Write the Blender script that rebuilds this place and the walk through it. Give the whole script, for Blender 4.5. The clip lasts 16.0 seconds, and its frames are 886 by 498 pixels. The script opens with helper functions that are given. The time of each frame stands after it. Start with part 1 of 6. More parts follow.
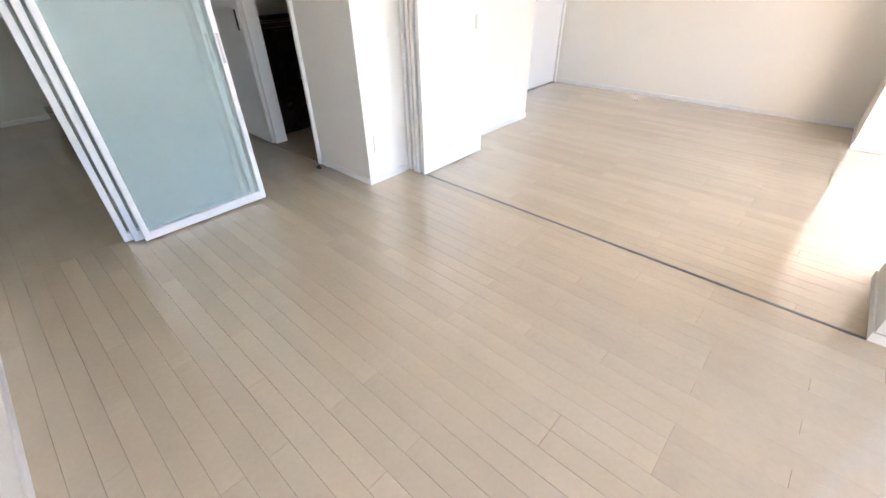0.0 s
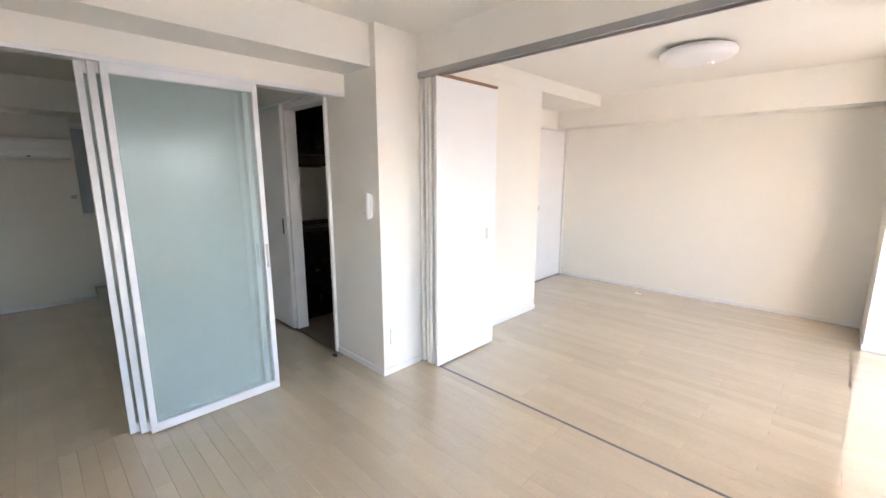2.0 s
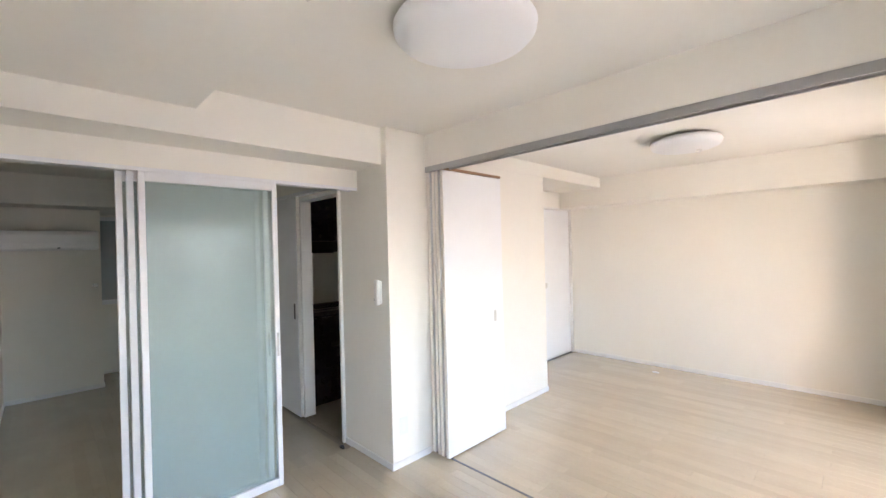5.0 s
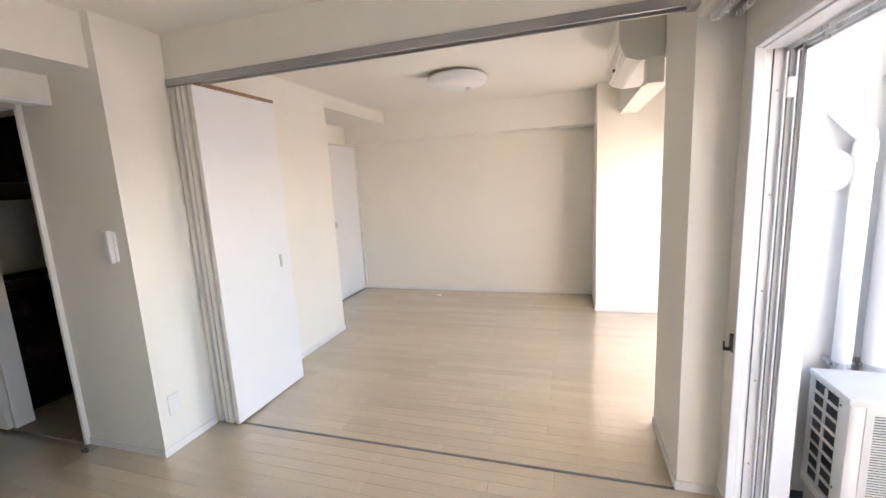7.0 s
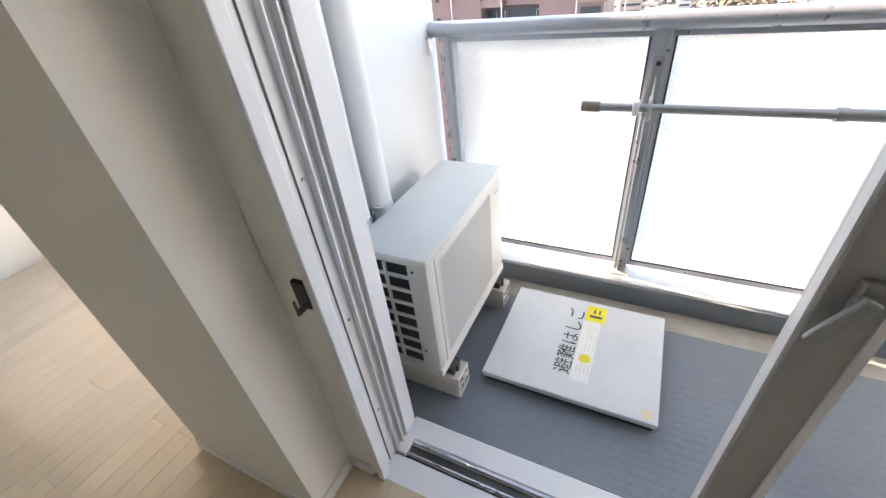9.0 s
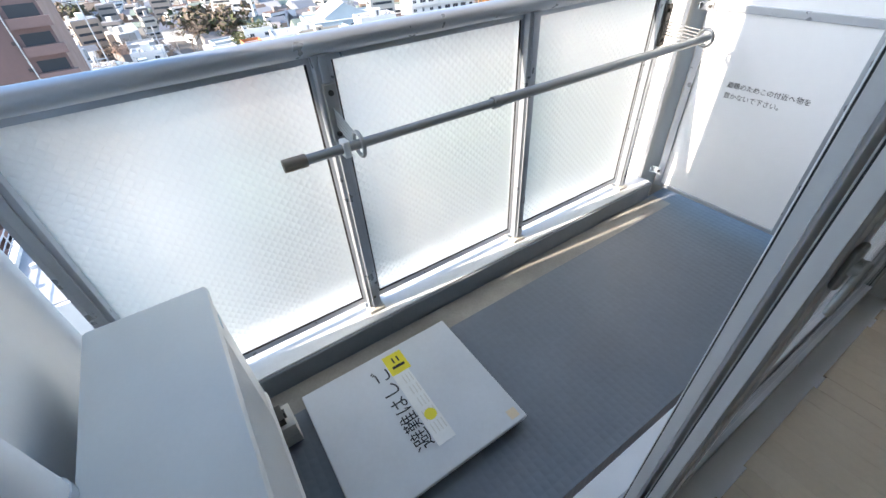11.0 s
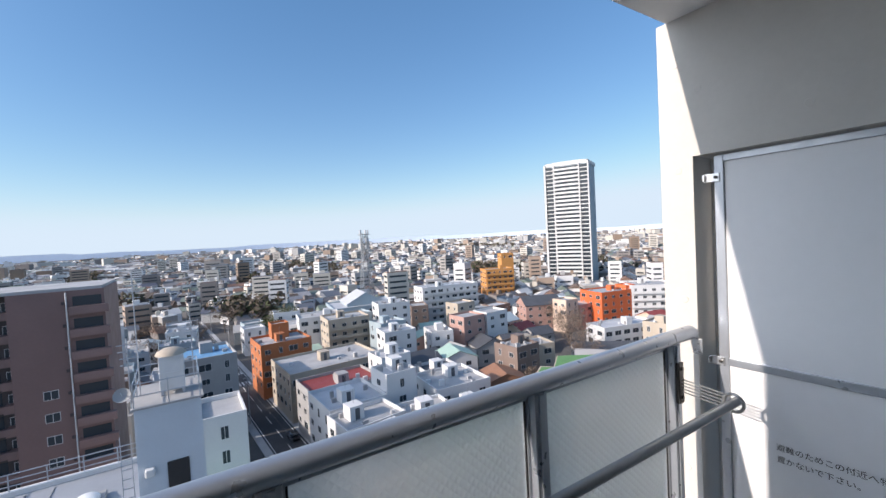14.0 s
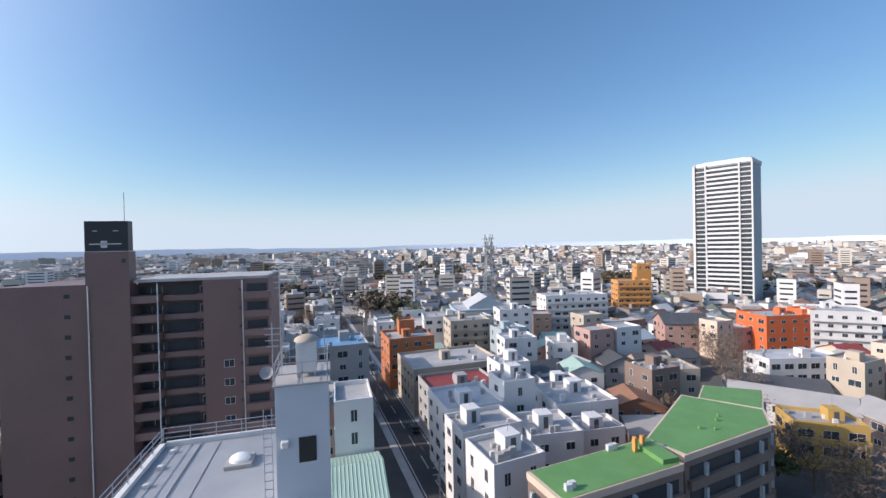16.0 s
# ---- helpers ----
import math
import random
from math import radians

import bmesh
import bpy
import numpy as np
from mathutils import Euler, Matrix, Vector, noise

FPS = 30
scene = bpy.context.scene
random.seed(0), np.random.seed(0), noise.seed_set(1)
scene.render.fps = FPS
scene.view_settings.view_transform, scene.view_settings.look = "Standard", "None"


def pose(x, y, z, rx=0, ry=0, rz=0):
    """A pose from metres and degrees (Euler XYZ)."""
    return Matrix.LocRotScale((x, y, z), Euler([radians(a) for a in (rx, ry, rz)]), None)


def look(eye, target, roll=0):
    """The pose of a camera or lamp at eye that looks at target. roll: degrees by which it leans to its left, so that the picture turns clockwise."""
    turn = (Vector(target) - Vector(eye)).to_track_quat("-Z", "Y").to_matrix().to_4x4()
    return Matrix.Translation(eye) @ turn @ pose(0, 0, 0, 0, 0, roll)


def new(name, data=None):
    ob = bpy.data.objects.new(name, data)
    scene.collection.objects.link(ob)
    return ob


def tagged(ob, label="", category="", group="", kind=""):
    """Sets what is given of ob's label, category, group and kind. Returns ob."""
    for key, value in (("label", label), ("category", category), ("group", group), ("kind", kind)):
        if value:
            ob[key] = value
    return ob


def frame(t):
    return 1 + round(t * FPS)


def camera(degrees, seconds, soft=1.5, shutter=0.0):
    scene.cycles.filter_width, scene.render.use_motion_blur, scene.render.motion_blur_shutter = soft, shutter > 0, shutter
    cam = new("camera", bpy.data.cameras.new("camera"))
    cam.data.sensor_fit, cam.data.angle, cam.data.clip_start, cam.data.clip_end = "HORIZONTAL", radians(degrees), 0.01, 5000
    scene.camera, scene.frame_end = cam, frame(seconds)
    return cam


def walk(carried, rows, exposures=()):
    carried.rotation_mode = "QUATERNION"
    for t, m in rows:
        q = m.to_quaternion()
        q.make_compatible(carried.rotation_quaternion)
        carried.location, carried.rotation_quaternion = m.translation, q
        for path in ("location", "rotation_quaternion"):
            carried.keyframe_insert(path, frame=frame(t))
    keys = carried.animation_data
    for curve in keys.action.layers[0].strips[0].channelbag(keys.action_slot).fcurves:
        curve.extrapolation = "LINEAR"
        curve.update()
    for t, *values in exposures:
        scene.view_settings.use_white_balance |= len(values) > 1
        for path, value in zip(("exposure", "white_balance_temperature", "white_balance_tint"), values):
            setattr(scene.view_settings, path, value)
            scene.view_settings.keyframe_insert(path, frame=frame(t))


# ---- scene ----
cam = camera(94.6, 16.0)

PATH = [
    (0, (0.805, -0.102, 1.263), (-0.321, 1.107, 0.135), -1.0),
    (0.5, (0.807, -0.115, 1.301), (-0.39, 1.159, 0.328), -0.5),
    (1, (0.816, -0.117, 1.356), (-0.444, 1.237, 0.594), -0.3),
    (1.5, (0.825, -0.133, 1.402), (-0.486, 1.269, 0.84), 0.9),
    (2, (0.835, -0.144, 1.437), (-0.544, 1.259, 1.075), -0.1),
    (2.5, (0.846, -0.156, 1.482), (-0.56, 1.256, 1.309), -0.3),
    (3, (0.87, -0.176, 1.522), (-0.548, 1.235, 1.532), -0.5),
    (3.5, (0.887, -0.188, 1.538), (-0.571, 1.179, 1.61), -0.8),
    (6, (0.849, -0.119, 1.507), (-0.441, 1.403, 1.36), -1.7),
    (6.5, (0.818, -0.079, 1.504), (-0.141, 1.663, 1.294), -2.5),
    (7, (0.811, -0.02, 1.47), (0.219, 1.862, 1.146), -3.0),
    (7.5, (0.789, 0.245, 1.439), (0.648, 2.167, 0.904), -3.1),
    (8, (0.775, 0.595, 1.38), (1.256, 2.379, 0.613), -4.1),
    (8.5, (0.854, 0.952, 1.373), (1.924, 2.295, 0.348), -6.2),
    (9, (1.018, 1.233, 1.302), (2.435, 2.038, 0.142), -7.0),
    (9.2, (1.093, 1.32, 1.296), (2.565, 1.886, 0.066), -7.6),
    (11.3, (1.479, 1.621, 1.324), (2.801, 0.677, 0.157), -2.8),
    (11.5, (1.488, 1.619, 1.348), (2.837, 0.606, 0.274), -2.3),
    (12, (1.503, 1.603, 1.417), (2.932, 0.456, 0.616), -1.5),
    (12.5, (1.495, 1.596, 1.496), (3.002, 0.396, 0.955), -1.6),
    (13, (1.515, 1.551, 1.533), (3.098, 0.373, 1.211), -2.5),
    (13.5, (1.592, 1.446, 1.524), (3.241, 0.325, 1.365), -2.4),
    (14, (1.731, 1.368, 1.547), (3.415, 0.29, 1.48), -3.0),
    (14.5, (1.943, 1.282, 1.502), (3.64, 0.223, 1.471), -2.7),
    (15, (2.094, 1.154, 1.505), (3.82, 0.143, 1.491), -2.0),
    (15.5, (2.209, 0.933, 1.497), (4.019, 0.081, 1.482), -1.8),
    (16, (2.311, 0.739, 1.475), (4.239, 0.209, 1.455), -1.3),
]
walk(cam, [(t, look(eye, target, roll)) for t, eye, target, roll in PATH],
     [(0, 4.8, 8700, 30), (2.0, 4.75, 8700, 29), (3.5, 4.75, 8700, 28), (6.0, 4.65, 8700, 28), (7.0, 4.3, 9200, 30), (7.5, 4.1, 9300, 29), (8.5, 3.75, 9400, 29), (9.2, 3.35, 8700, 22), (11.3, 2.25, 7200, 17), (12, 1.6, 6700, 16), (12.5, 1.4, 6800, 18), (13, 1.15, 6800, 18), (14.5, 0.85, 6950, 19), (16, 0.75, 6900, 20)])

# ---- world, sun, exposure ----
SUN_DIR = Vector((0.10, 1.0, 0.48)).normalized()      # from the place towards the sun
world = bpy.data.worlds.new("sky")
scene.world = world
world.use_nodes = True
wn = world.node_tree.nodes
wl = world.node_tree.links
sky = wn.new("ShaderNodeTexSky")
sky.sky_type = "NISHITA"
sky.sun_disc = False
sky.sun_elevation = math.asin(SUN_DIR.z)
sky.sun_rotation = math.atan2(SUN_DIR.x, SUN_DIR.y)
sky.air_density, sky.dust_density, sky.ozone_density = 0.9, 0.0, 2.2
wn["Background"].inputs[1].default_value = 0.15
tint = wn.new("ShaderNodeVectorMath")
tint.operation = "MULTIPLY"
tint.inputs[1].default_value = (0.95, 1.0, 1.02)
soft_sky = wn.new("ShaderNodeGamma")
soft_sky.inputs[1].default_value = 0.72
rich = wn.new("ShaderNodeHueSaturation")
rich.inputs["Saturation"].default_value = 1.4
wl.new(sky.outputs[0], soft_sky.inputs[0])
wl.new(soft_sky.outputs[0], rich.inputs["Color"])
wl.new(rich.outputs[0], tint.inputs[0])
# pale, never yellow, towards the horizon
split = wn.new("ShaderNodeSeparateColor")
join = wn.new("ShaderNodeCombineColor")
wl.new(tint.outputs[0], split.inputs[0])
bluer = wn.new("ShaderNodeMath")
bluer.operation = "MULTIPLY"
bluer.inputs[1].default_value = 1.1
wl.new(split.outputs[1], bluer.inputs[0])
most = wn.new("ShaderNodeMath")
most.operation = "MAXIMUM"
wl.new(bluer.outputs[0], most.inputs[0])
wl.new(split.outputs[2], most.inputs[1])
for source, target, cap in ((split.outputs[0], 0, 2.35), (split.outputs[1], 1, 3.05), (most.outputs[0], 2, 3.6)):
    low = wn.new("ShaderNodeMath")
    low.operation = "SMOOTH_MIN"
    low.inputs[1].default_value, low.inputs[2].default_value = cap, 1.3
    wl.new(source, low.inputs[0])
    wl.new(low.outputs[0], join.inputs[target])
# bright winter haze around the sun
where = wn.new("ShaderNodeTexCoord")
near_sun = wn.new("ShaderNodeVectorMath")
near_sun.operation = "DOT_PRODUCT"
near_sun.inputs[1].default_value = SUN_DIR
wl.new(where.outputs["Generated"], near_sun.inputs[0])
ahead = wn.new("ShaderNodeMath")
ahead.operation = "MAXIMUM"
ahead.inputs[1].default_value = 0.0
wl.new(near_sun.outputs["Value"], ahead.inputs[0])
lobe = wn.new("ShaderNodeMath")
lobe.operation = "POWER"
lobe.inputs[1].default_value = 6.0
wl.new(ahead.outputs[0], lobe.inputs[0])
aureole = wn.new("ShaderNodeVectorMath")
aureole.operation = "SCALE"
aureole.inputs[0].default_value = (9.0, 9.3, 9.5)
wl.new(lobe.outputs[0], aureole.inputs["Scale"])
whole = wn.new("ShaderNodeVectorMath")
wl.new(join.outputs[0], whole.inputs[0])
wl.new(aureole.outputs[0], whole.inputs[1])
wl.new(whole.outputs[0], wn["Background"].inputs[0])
sun = new("sun", bpy.data.lights.new("sun", "SUN"))
sun.data.energy, sun.data.angle, sun.data.color = 2.7, radians(0.53), (1.0, 0.95, 0.87)
sun.matrix_world = look(SUN_DIR * 50, (0, 0, 0))
# the sky's light in the opening of the next room's window
daylight = new("window_daylight", bpy.data.lights.new("window_daylight", "AREA"))
daylight.data.shape, daylight.data.size, daylight.data.size_y = "RECTANGLE", 1.7, 1.7
daylight.data.energy, daylight.data.color = 0.26, (0.93, 0.97, 1.0)
daylight.matrix_world = look((1.955, 3.53, 0.96), (0.0, 3.53, 0.96))

# ---- mesh helpers ----
def add_box(bm, x0, x1, y0, y1, z0, z1, mi=0):
    """One box into a bmesh, by its limits."""
    v = [bm.verts.new((x, y, z)) for z in (z0, z1) for x, y in ((x0, y0), (x1, y0), (x1, y1), (x0, y1))]
    for q in ((3, 2, 1, 0), (4, 5, 6, 7), (0, 1, 5, 4), (1, 2, 6, 5), (2, 3, 7, 6), (3, 0, 4, 7)):
        bm.faces.new([v[i] for i in q]).material_index = mi
    return v


def box(*lim, bevel=0.0, seg=2):
    """A bmesh that holds one box, with rounded edges where bevel is given."""
    bm = bmesh.new()
    add_box(bm, *lim)
    if bevel:
        bmesh.ops.bevel(bm, geom=bm.edges[:], offset=bevel, segments=seg, affect="EDGES", profile=0.5)
    return bm


def boxes(*lims, bevel=0.0):
    bm = bmesh.new()
    for lim in lims:
        add_box(bm, *lim)
    if bevel:
        bmesh.ops.bevel(bm, geom=bm.edges[:], offset=bevel, segments=2, affect="EDGES", profile=0.5)
    return bm


def tube(bm, a, b, r, n=12, r2=None, caps=True):
    """A round bar from a to b into a bmesh."""
    a, b = Vector(a), Vector(b)
    d = b - a
    m = Matrix.Translation((a + b) / 2) @ d.to_track_quat("Z", "Y").to_matrix().to_4x4()
    bmesh.ops.create_cone(bm, cap_ends=caps, segments=n, radius1=r, radius2=r if r2 is None else r2, depth=d.length, matrix=m)
    return bm


def bar(a, b, r, n=12, r2=None):
    return tube(bmesh.new(), a, b, r, n, r2)


def path_tube(points, r, n=10):
    """A round bar along several points."""
    bm = bmesh.new()
    for a, b in zip(points, points[1:]):
        tube(bm, a, b, r, n)
    for p in points[1:-1]:
        bmesh.ops.create_uvsphere(bm, u_segments=n, v_segments=6, radius=r, matrix=Matrix.Translation(p))
    return bm


def lathe(profile, n=48, centre=(0, 0, 0)):
    """A turned body from (radius, height) pairs."""
    bm = bmesh.new()
    cx, cy, cz = centre
    rings = []
    for r, z in profile:
        if r < 1e-5:
            rings.append([bm.verts.new((cx, cy, cz + z))])
        else:
            rings.append([bm.verts.new((cx + r * math.cos(2 * math.pi * i / n), cy + r * math.sin(2 * math.pi * i / n), cz + z)) for i in range(n)])
    for a, b in zip(rings, rings[1:]):
        for i in range(n):
            j = (i + 1) % n
            if len(a) == 1:
                bm.faces.new((a[0], b[i], b[j]))
            elif len(b) == 1:
                bm.faces.new((a[i], b[0], a[j]))
            else:
                bm.faces.new((a[i], b[i], b[j], a[j]))
    bmesh.ops.recalc_face_normals(bm, faces=bm.faces)
    return bm


def prism(points, z0, z1):
    """An upright prism over a plan outline."""
    bm = bmesh.new()
    lo = [bm.verts.new((x, y, z0)) for x, y in points]
    hi = [bm.verts.new((x, y, z1)) for x, y in points]
    bm.faces.new(hi)
    bm.faces.new(lo[::-1])
    for i in range(len(points)):
        j = (i + 1) % len(points)
        bm.faces.new((lo[i], lo[j], hi[j], hi[i]))
    bmesh.ops.recalc_face_normals(bm, faces=bm.faces)
    return bm


def mesh_of(name, bm, mats, smooth=False):
    me = bpy.data.meshes.new(name)
    bm.to_mesh(me)
    bm.free()
    for m in mats if isinstance(mats, (list, tuple)) else [mats]:
        me.materials.append(m)
    if smooth:
        for p in me.polygons:
            p.use_smooth = True
        me.set_sharp_from_angle(angle=radians(38))
    return me


def thing(name, bm, mats, label="", category="", group="", kind="", smooth=False, m=None):
    """A top-level object from a bmesh, or an Empty where bm is None."""
    ob = new(name, mesh_of(name, bm, mats, smooth) if bm is not None else None)
    if bm is None:
        ob.empty_display_size = 0.05
    if m is not None:
        ob.matrix_world = m
    return tagged(ob, label, category, group, kind)


def structure(name, bm, mats, label="", smooth=False):
    return thing(name, bm, mats, label, kind="structure", smooth=smooth)


def part(name, bm, mats, parent, label="", smooth=False, at=None):
    """One mesh under a thing or under a part."""
    ob = new(name, mesh_of(name, bm, mats, smooth))
    ob.parent = parent
    if at is not None:
        ob.matrix_basis = at
    return tagged(ob, label)


def piece(name, me, parent, at, label=""):
    """One more object on a shared mesh, under a thing or part."""
    ob = new(name, me)
    ob.parent = parent
    ob.matrix_basis = at
    return tagged(ob, label)

# ---- materials ----
def material(name, rgb, rough=0.5, metal=0.0, spread=0.04, scale=6.0, bump=0.0, bscale=300.0, stain=0.0, per_object=0.0, per_island=0.0, **extra):
    """A procedural surface: colour with broad and fine variation, fine relief, and where asked a change from piece to piece."""
    m = bpy.data.materials.new(name)
    m.use_nodes = True
    n, l = m.node_tree.nodes, m.node_tree.links
    b = n["Principled BSDF"]
    b.inputs["Roughness"].default_value, b.inputs["Metallic"].default_value = rough, metal
    for k, v in extra.items():
        b.inputs[k.replace("_", " ")].default_value = v
    co = n.new("ShaderNodeTexCoord").outputs["Object"]
    value = None

    def noise_map(s, lo, hi, detail=3.0):
        t = n.new("ShaderNodeTexNoise")
        t.inputs["Scale"].default_value, t.inputs["Detail"].default_value = s, detail
        l.new(co, t.inputs["Vector"])
        r = n.new("ShaderNodeMapRange")
        r.inputs["From Min"].default_value, r.inputs["From Max"].default_value = 0.3, 0.7
        r.inputs["To Min"].default_value, r.inputs["To Max"].default_value = lo, hi
        l.new(t.outputs["Fac"], r.inputs["Value"])
        return r.outputs[0]

    def times(a, b2):
        q = n.new("ShaderNodeMath")
        q.operation = "MULTIPLY"
        l.new(a, q.inputs[0])
        l.new(b2, q.inputs[1])
        return q.outputs[0]

    if spread:
        value = times(noise_map(scale, 1 - spread, 1 + spread), noise_map(scale * 17, 1 - spread * 0.5, 1 + spread * 0.5))
    if stain:
        s = noise_map(scale * 0.6, 1 - stain, 1.0, 6.0)
        value = times(value, s) if value else s
    for amount, node, socket in ((per_object, "ShaderNodeObjectInfo", "Random"), (per_island, "ShaderNodeNewGeometry", "Random Per Island")):
        if amount:
            r = n.new("ShaderNodeMapRange")
            r.inputs["To Min"].default_value, r.inputs["To Max"].default_value = 1 - amount, 1 + amount
            l.new(n.new(node).outputs[socket], r.inputs["Value"])
            value = times(value, r.outputs[0]) if value else r.outputs[0]
    if value:
        mix = n.new("ShaderNodeVectorMath")
        mix.operation = "SCALE"
        mix.inputs[0].default_value = rgb
        l.new(value, mix.inputs["Scale"])
        l.new(mix.outputs[0], b.inputs["Base Color"])
        rr = noise_map(scale * 3, max(rough - 0.06, 0.02), min(rough + 0.06, 1))
        l.new(rr, b.inputs["Roughness"])
    else:
        b.inputs["Base Color"].default_value = (*rgb, 1)
    if bump:
        t = n.new("ShaderNodeTexNoise")
        t.inputs["Scale"].default_value, t.inputs["Detail"].default_value = bscale, 4
        l.new(co, t.inputs["Vector"])
        q = n.new("ShaderNodeBump")
        q.inputs["Strength"].default_value, q.inputs["Distance"].default_value = bump, 0.002
        l.new(t.outputs["Fac"], q.inputs["Height"])
        l.new(q.outputs[0], b.inputs["Normal"])
    return m


M_WALL = material("wallpaper_white", (0.855, 0.825, 0.76), 0.75, spread=0.012, scale=1.5, bump=0.25, bscale=220)
M_CEIL = material("ceiling_paper", (0.855, 0.825, 0.765), 0.85, spread=0.012, scale=1.5, bump=0.25, bscale=220)
M_TRIM = material("white_trim", (0.82, 0.81, 0.79), 0.4, spread=0.015)
M_DOOR = material("white_door_laminate", (0.84, 0.855, 0.87), 0.35, spread=0.01)
M_GROOVE = material("dark_joint", (0.34, 0.25, 0.18), 0.6)
M_PLANK = material("pale_oak_plank", (0.62, 0.49, 0.352), 0.12, spread=0.05, scale=3.0, per_object=0.055, per_island=0.03, Coat_Weight=1.0, Coat_Roughness=0.07, Coat_IOR=1.7)
M_TRACKMETAL = material("grey_metal_track", (0.42, 0.42, 0.43), 0.35, metal=0.7)
M_ALU = material("silver_aluminium", (0.62, 0.64, 0.66), 0.3, metal=0.85, spread=0.03)
M_SASH = material("satin_grey_sash", (0.40, 0.40, 0.405), 0.38, metal=0.35, spread=0.03)
M_ALUWHITE = material("white_aluminium", (0.78, 0.79, 0.81), 0.35, spread=0.02)
M_BLACK = material("black_rubber", (0.02, 0.02, 0.022), 0.6)
M_WHITEPLASTIC = material("white_plastic", (0.8, 0.8, 0.78), 0.35, spread=0.015)
M_LAMP = material("lamp_diffuser", (0.84, 0.84, 0.85), 0.3, spread=0.0)
M_BALPAINT = material("white_painted_concrete", (0.86, 0.86, 0.85), 0.7, spread=0.02, scale=2, bump=0.3, bscale=90, stain=0.05)
M_BALFLOOR = material("grey_vinyl_deck", (0.165, 0.195, 0.235), 0.5, spread=0.08, scale=2, stain=0.15, bump=0.2, bscale=150)
M_EDGE = material("grey_edge_strip", (0.66, 0.64, 0.60), 0.5)
M_DOORWOOD = material("brown_wood_lip", (0.32, 0.18, 0.10), 0.5)
M_DARKMETAL = material("dark_bronze_metal", (0.06, 0.055, 0.05), 0.4, metal=0.3)
M_KBLACK = material("black_gloss_laminate", (0.012, 0.012, 0.013), 0.3)
M_ACBODY = material("cream_plastic", (0.78, 0.75, 0.68), 0.4, spread=0.015)
M_BLIND = material("grey_blind_slat", (0.40, 0.43, 0.45), 0.45)
M_FROST = material("frosted_glass", (0.78, 0.92, 0.92), 0.15, spread=0.0, Transmission_Weight=0.78, IOR=1.3)
M_CLEAR = material("clear_glass", (1, 1, 1), 0.0, spread=0.0, Transmission_Weight=1.0, IOR=1.01)
M_WIRED = material("wired_patterned_glass", (0.69, 0.72, 0.70), 0.38, spread=0.0, Transmission_Weight=0.9, IOR=1.25)
M_ACWHITE = material("outdoor_unit_paint", (0.74, 0.73, 0.70), 0.4, spread=0.02, stain=0.04)
M_CURB = material("grey_urethane_coat", (0.22, 0.25, 0.28), 0.55, spread=0.06, scale=3, stain=0.12)
# pale coat, raised further to carry the sunlit look of the curb top
M_CURBTOP = material("sun_brightened_curb_coat", (0.74, 0.75, 0.76), 0.55, spread=0.05, scale=3, stain=0.08)
M_PANEL = material("white_fibre_cement_board", (0.88, 0.89, 0.90), 0.6, spread=0.015, scale=1.5, stain=0.04)
M_YELLOW = material("yellow_sticker", (0.80, 0.68, 0.04), 0.5)
M_ACPALE = material("bright_white_plastic", (0.88, 0.88, 0.87), 0.35, spread=0.01)
M_LEAFEDGE = material("cream_leaf_edge", (0.78, 0.75, 0.69), 0.5, spread=0.01)
M_PAPER = material("white_sticker", (0.78, 0.78, 0.76), 0.5)
M_INK = material("black_ink", (0.015, 0.015, 0.018), 0.5)
M_BLOCKFOOT = material("grey_plastic_block", (0.6, 0.58, 0.54), 0.7, spread=0.05)
M_HATCH = material("grey_steel_hatch", (0.62, 0.65, 0.68), 0.45, spread=0.04, scale=4, stain=0.06)
M_GUTTER = material("stained_gutter", (0.40, 0.39, 0.36), 0.7, spread=0.12, scale=5, stain=0.35)
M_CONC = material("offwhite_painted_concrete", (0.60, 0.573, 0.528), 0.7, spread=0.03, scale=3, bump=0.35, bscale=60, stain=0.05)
M_RAIL = material("satin_silver_rail", (0.42, 0.455, 0.50), 0.33, metal=0.55, spread=0.03)
M_POLE = material("grey_coated_steel", (0.36, 0.37, 0.37), 0.35, metal=0.6)
M_CAP = material("brown_grey_plastic", (0.25, 0.21, 0.17), 0.6)
M_ACGREY = material("grey_fan_shroud", (0.36, 0.36, 0.35), 0.6)
# near-black for coil fins and for the painted shade of hollows
M_ACDARK = material("dark_fins_and_hollow_shade", (0.02, 0.02, 0.022), 0.5)
M_BADGE = material("pale_blue_badge", (0.45, 0.6, 0.65), 0.4)
M_MARK = material("faded_orange_mark", (0.70, 0.58, 0.42), 0.6)
M_PVC = material("white_pvc", (0.78, 0.79, 0.80), 0.4, spread=0.02)


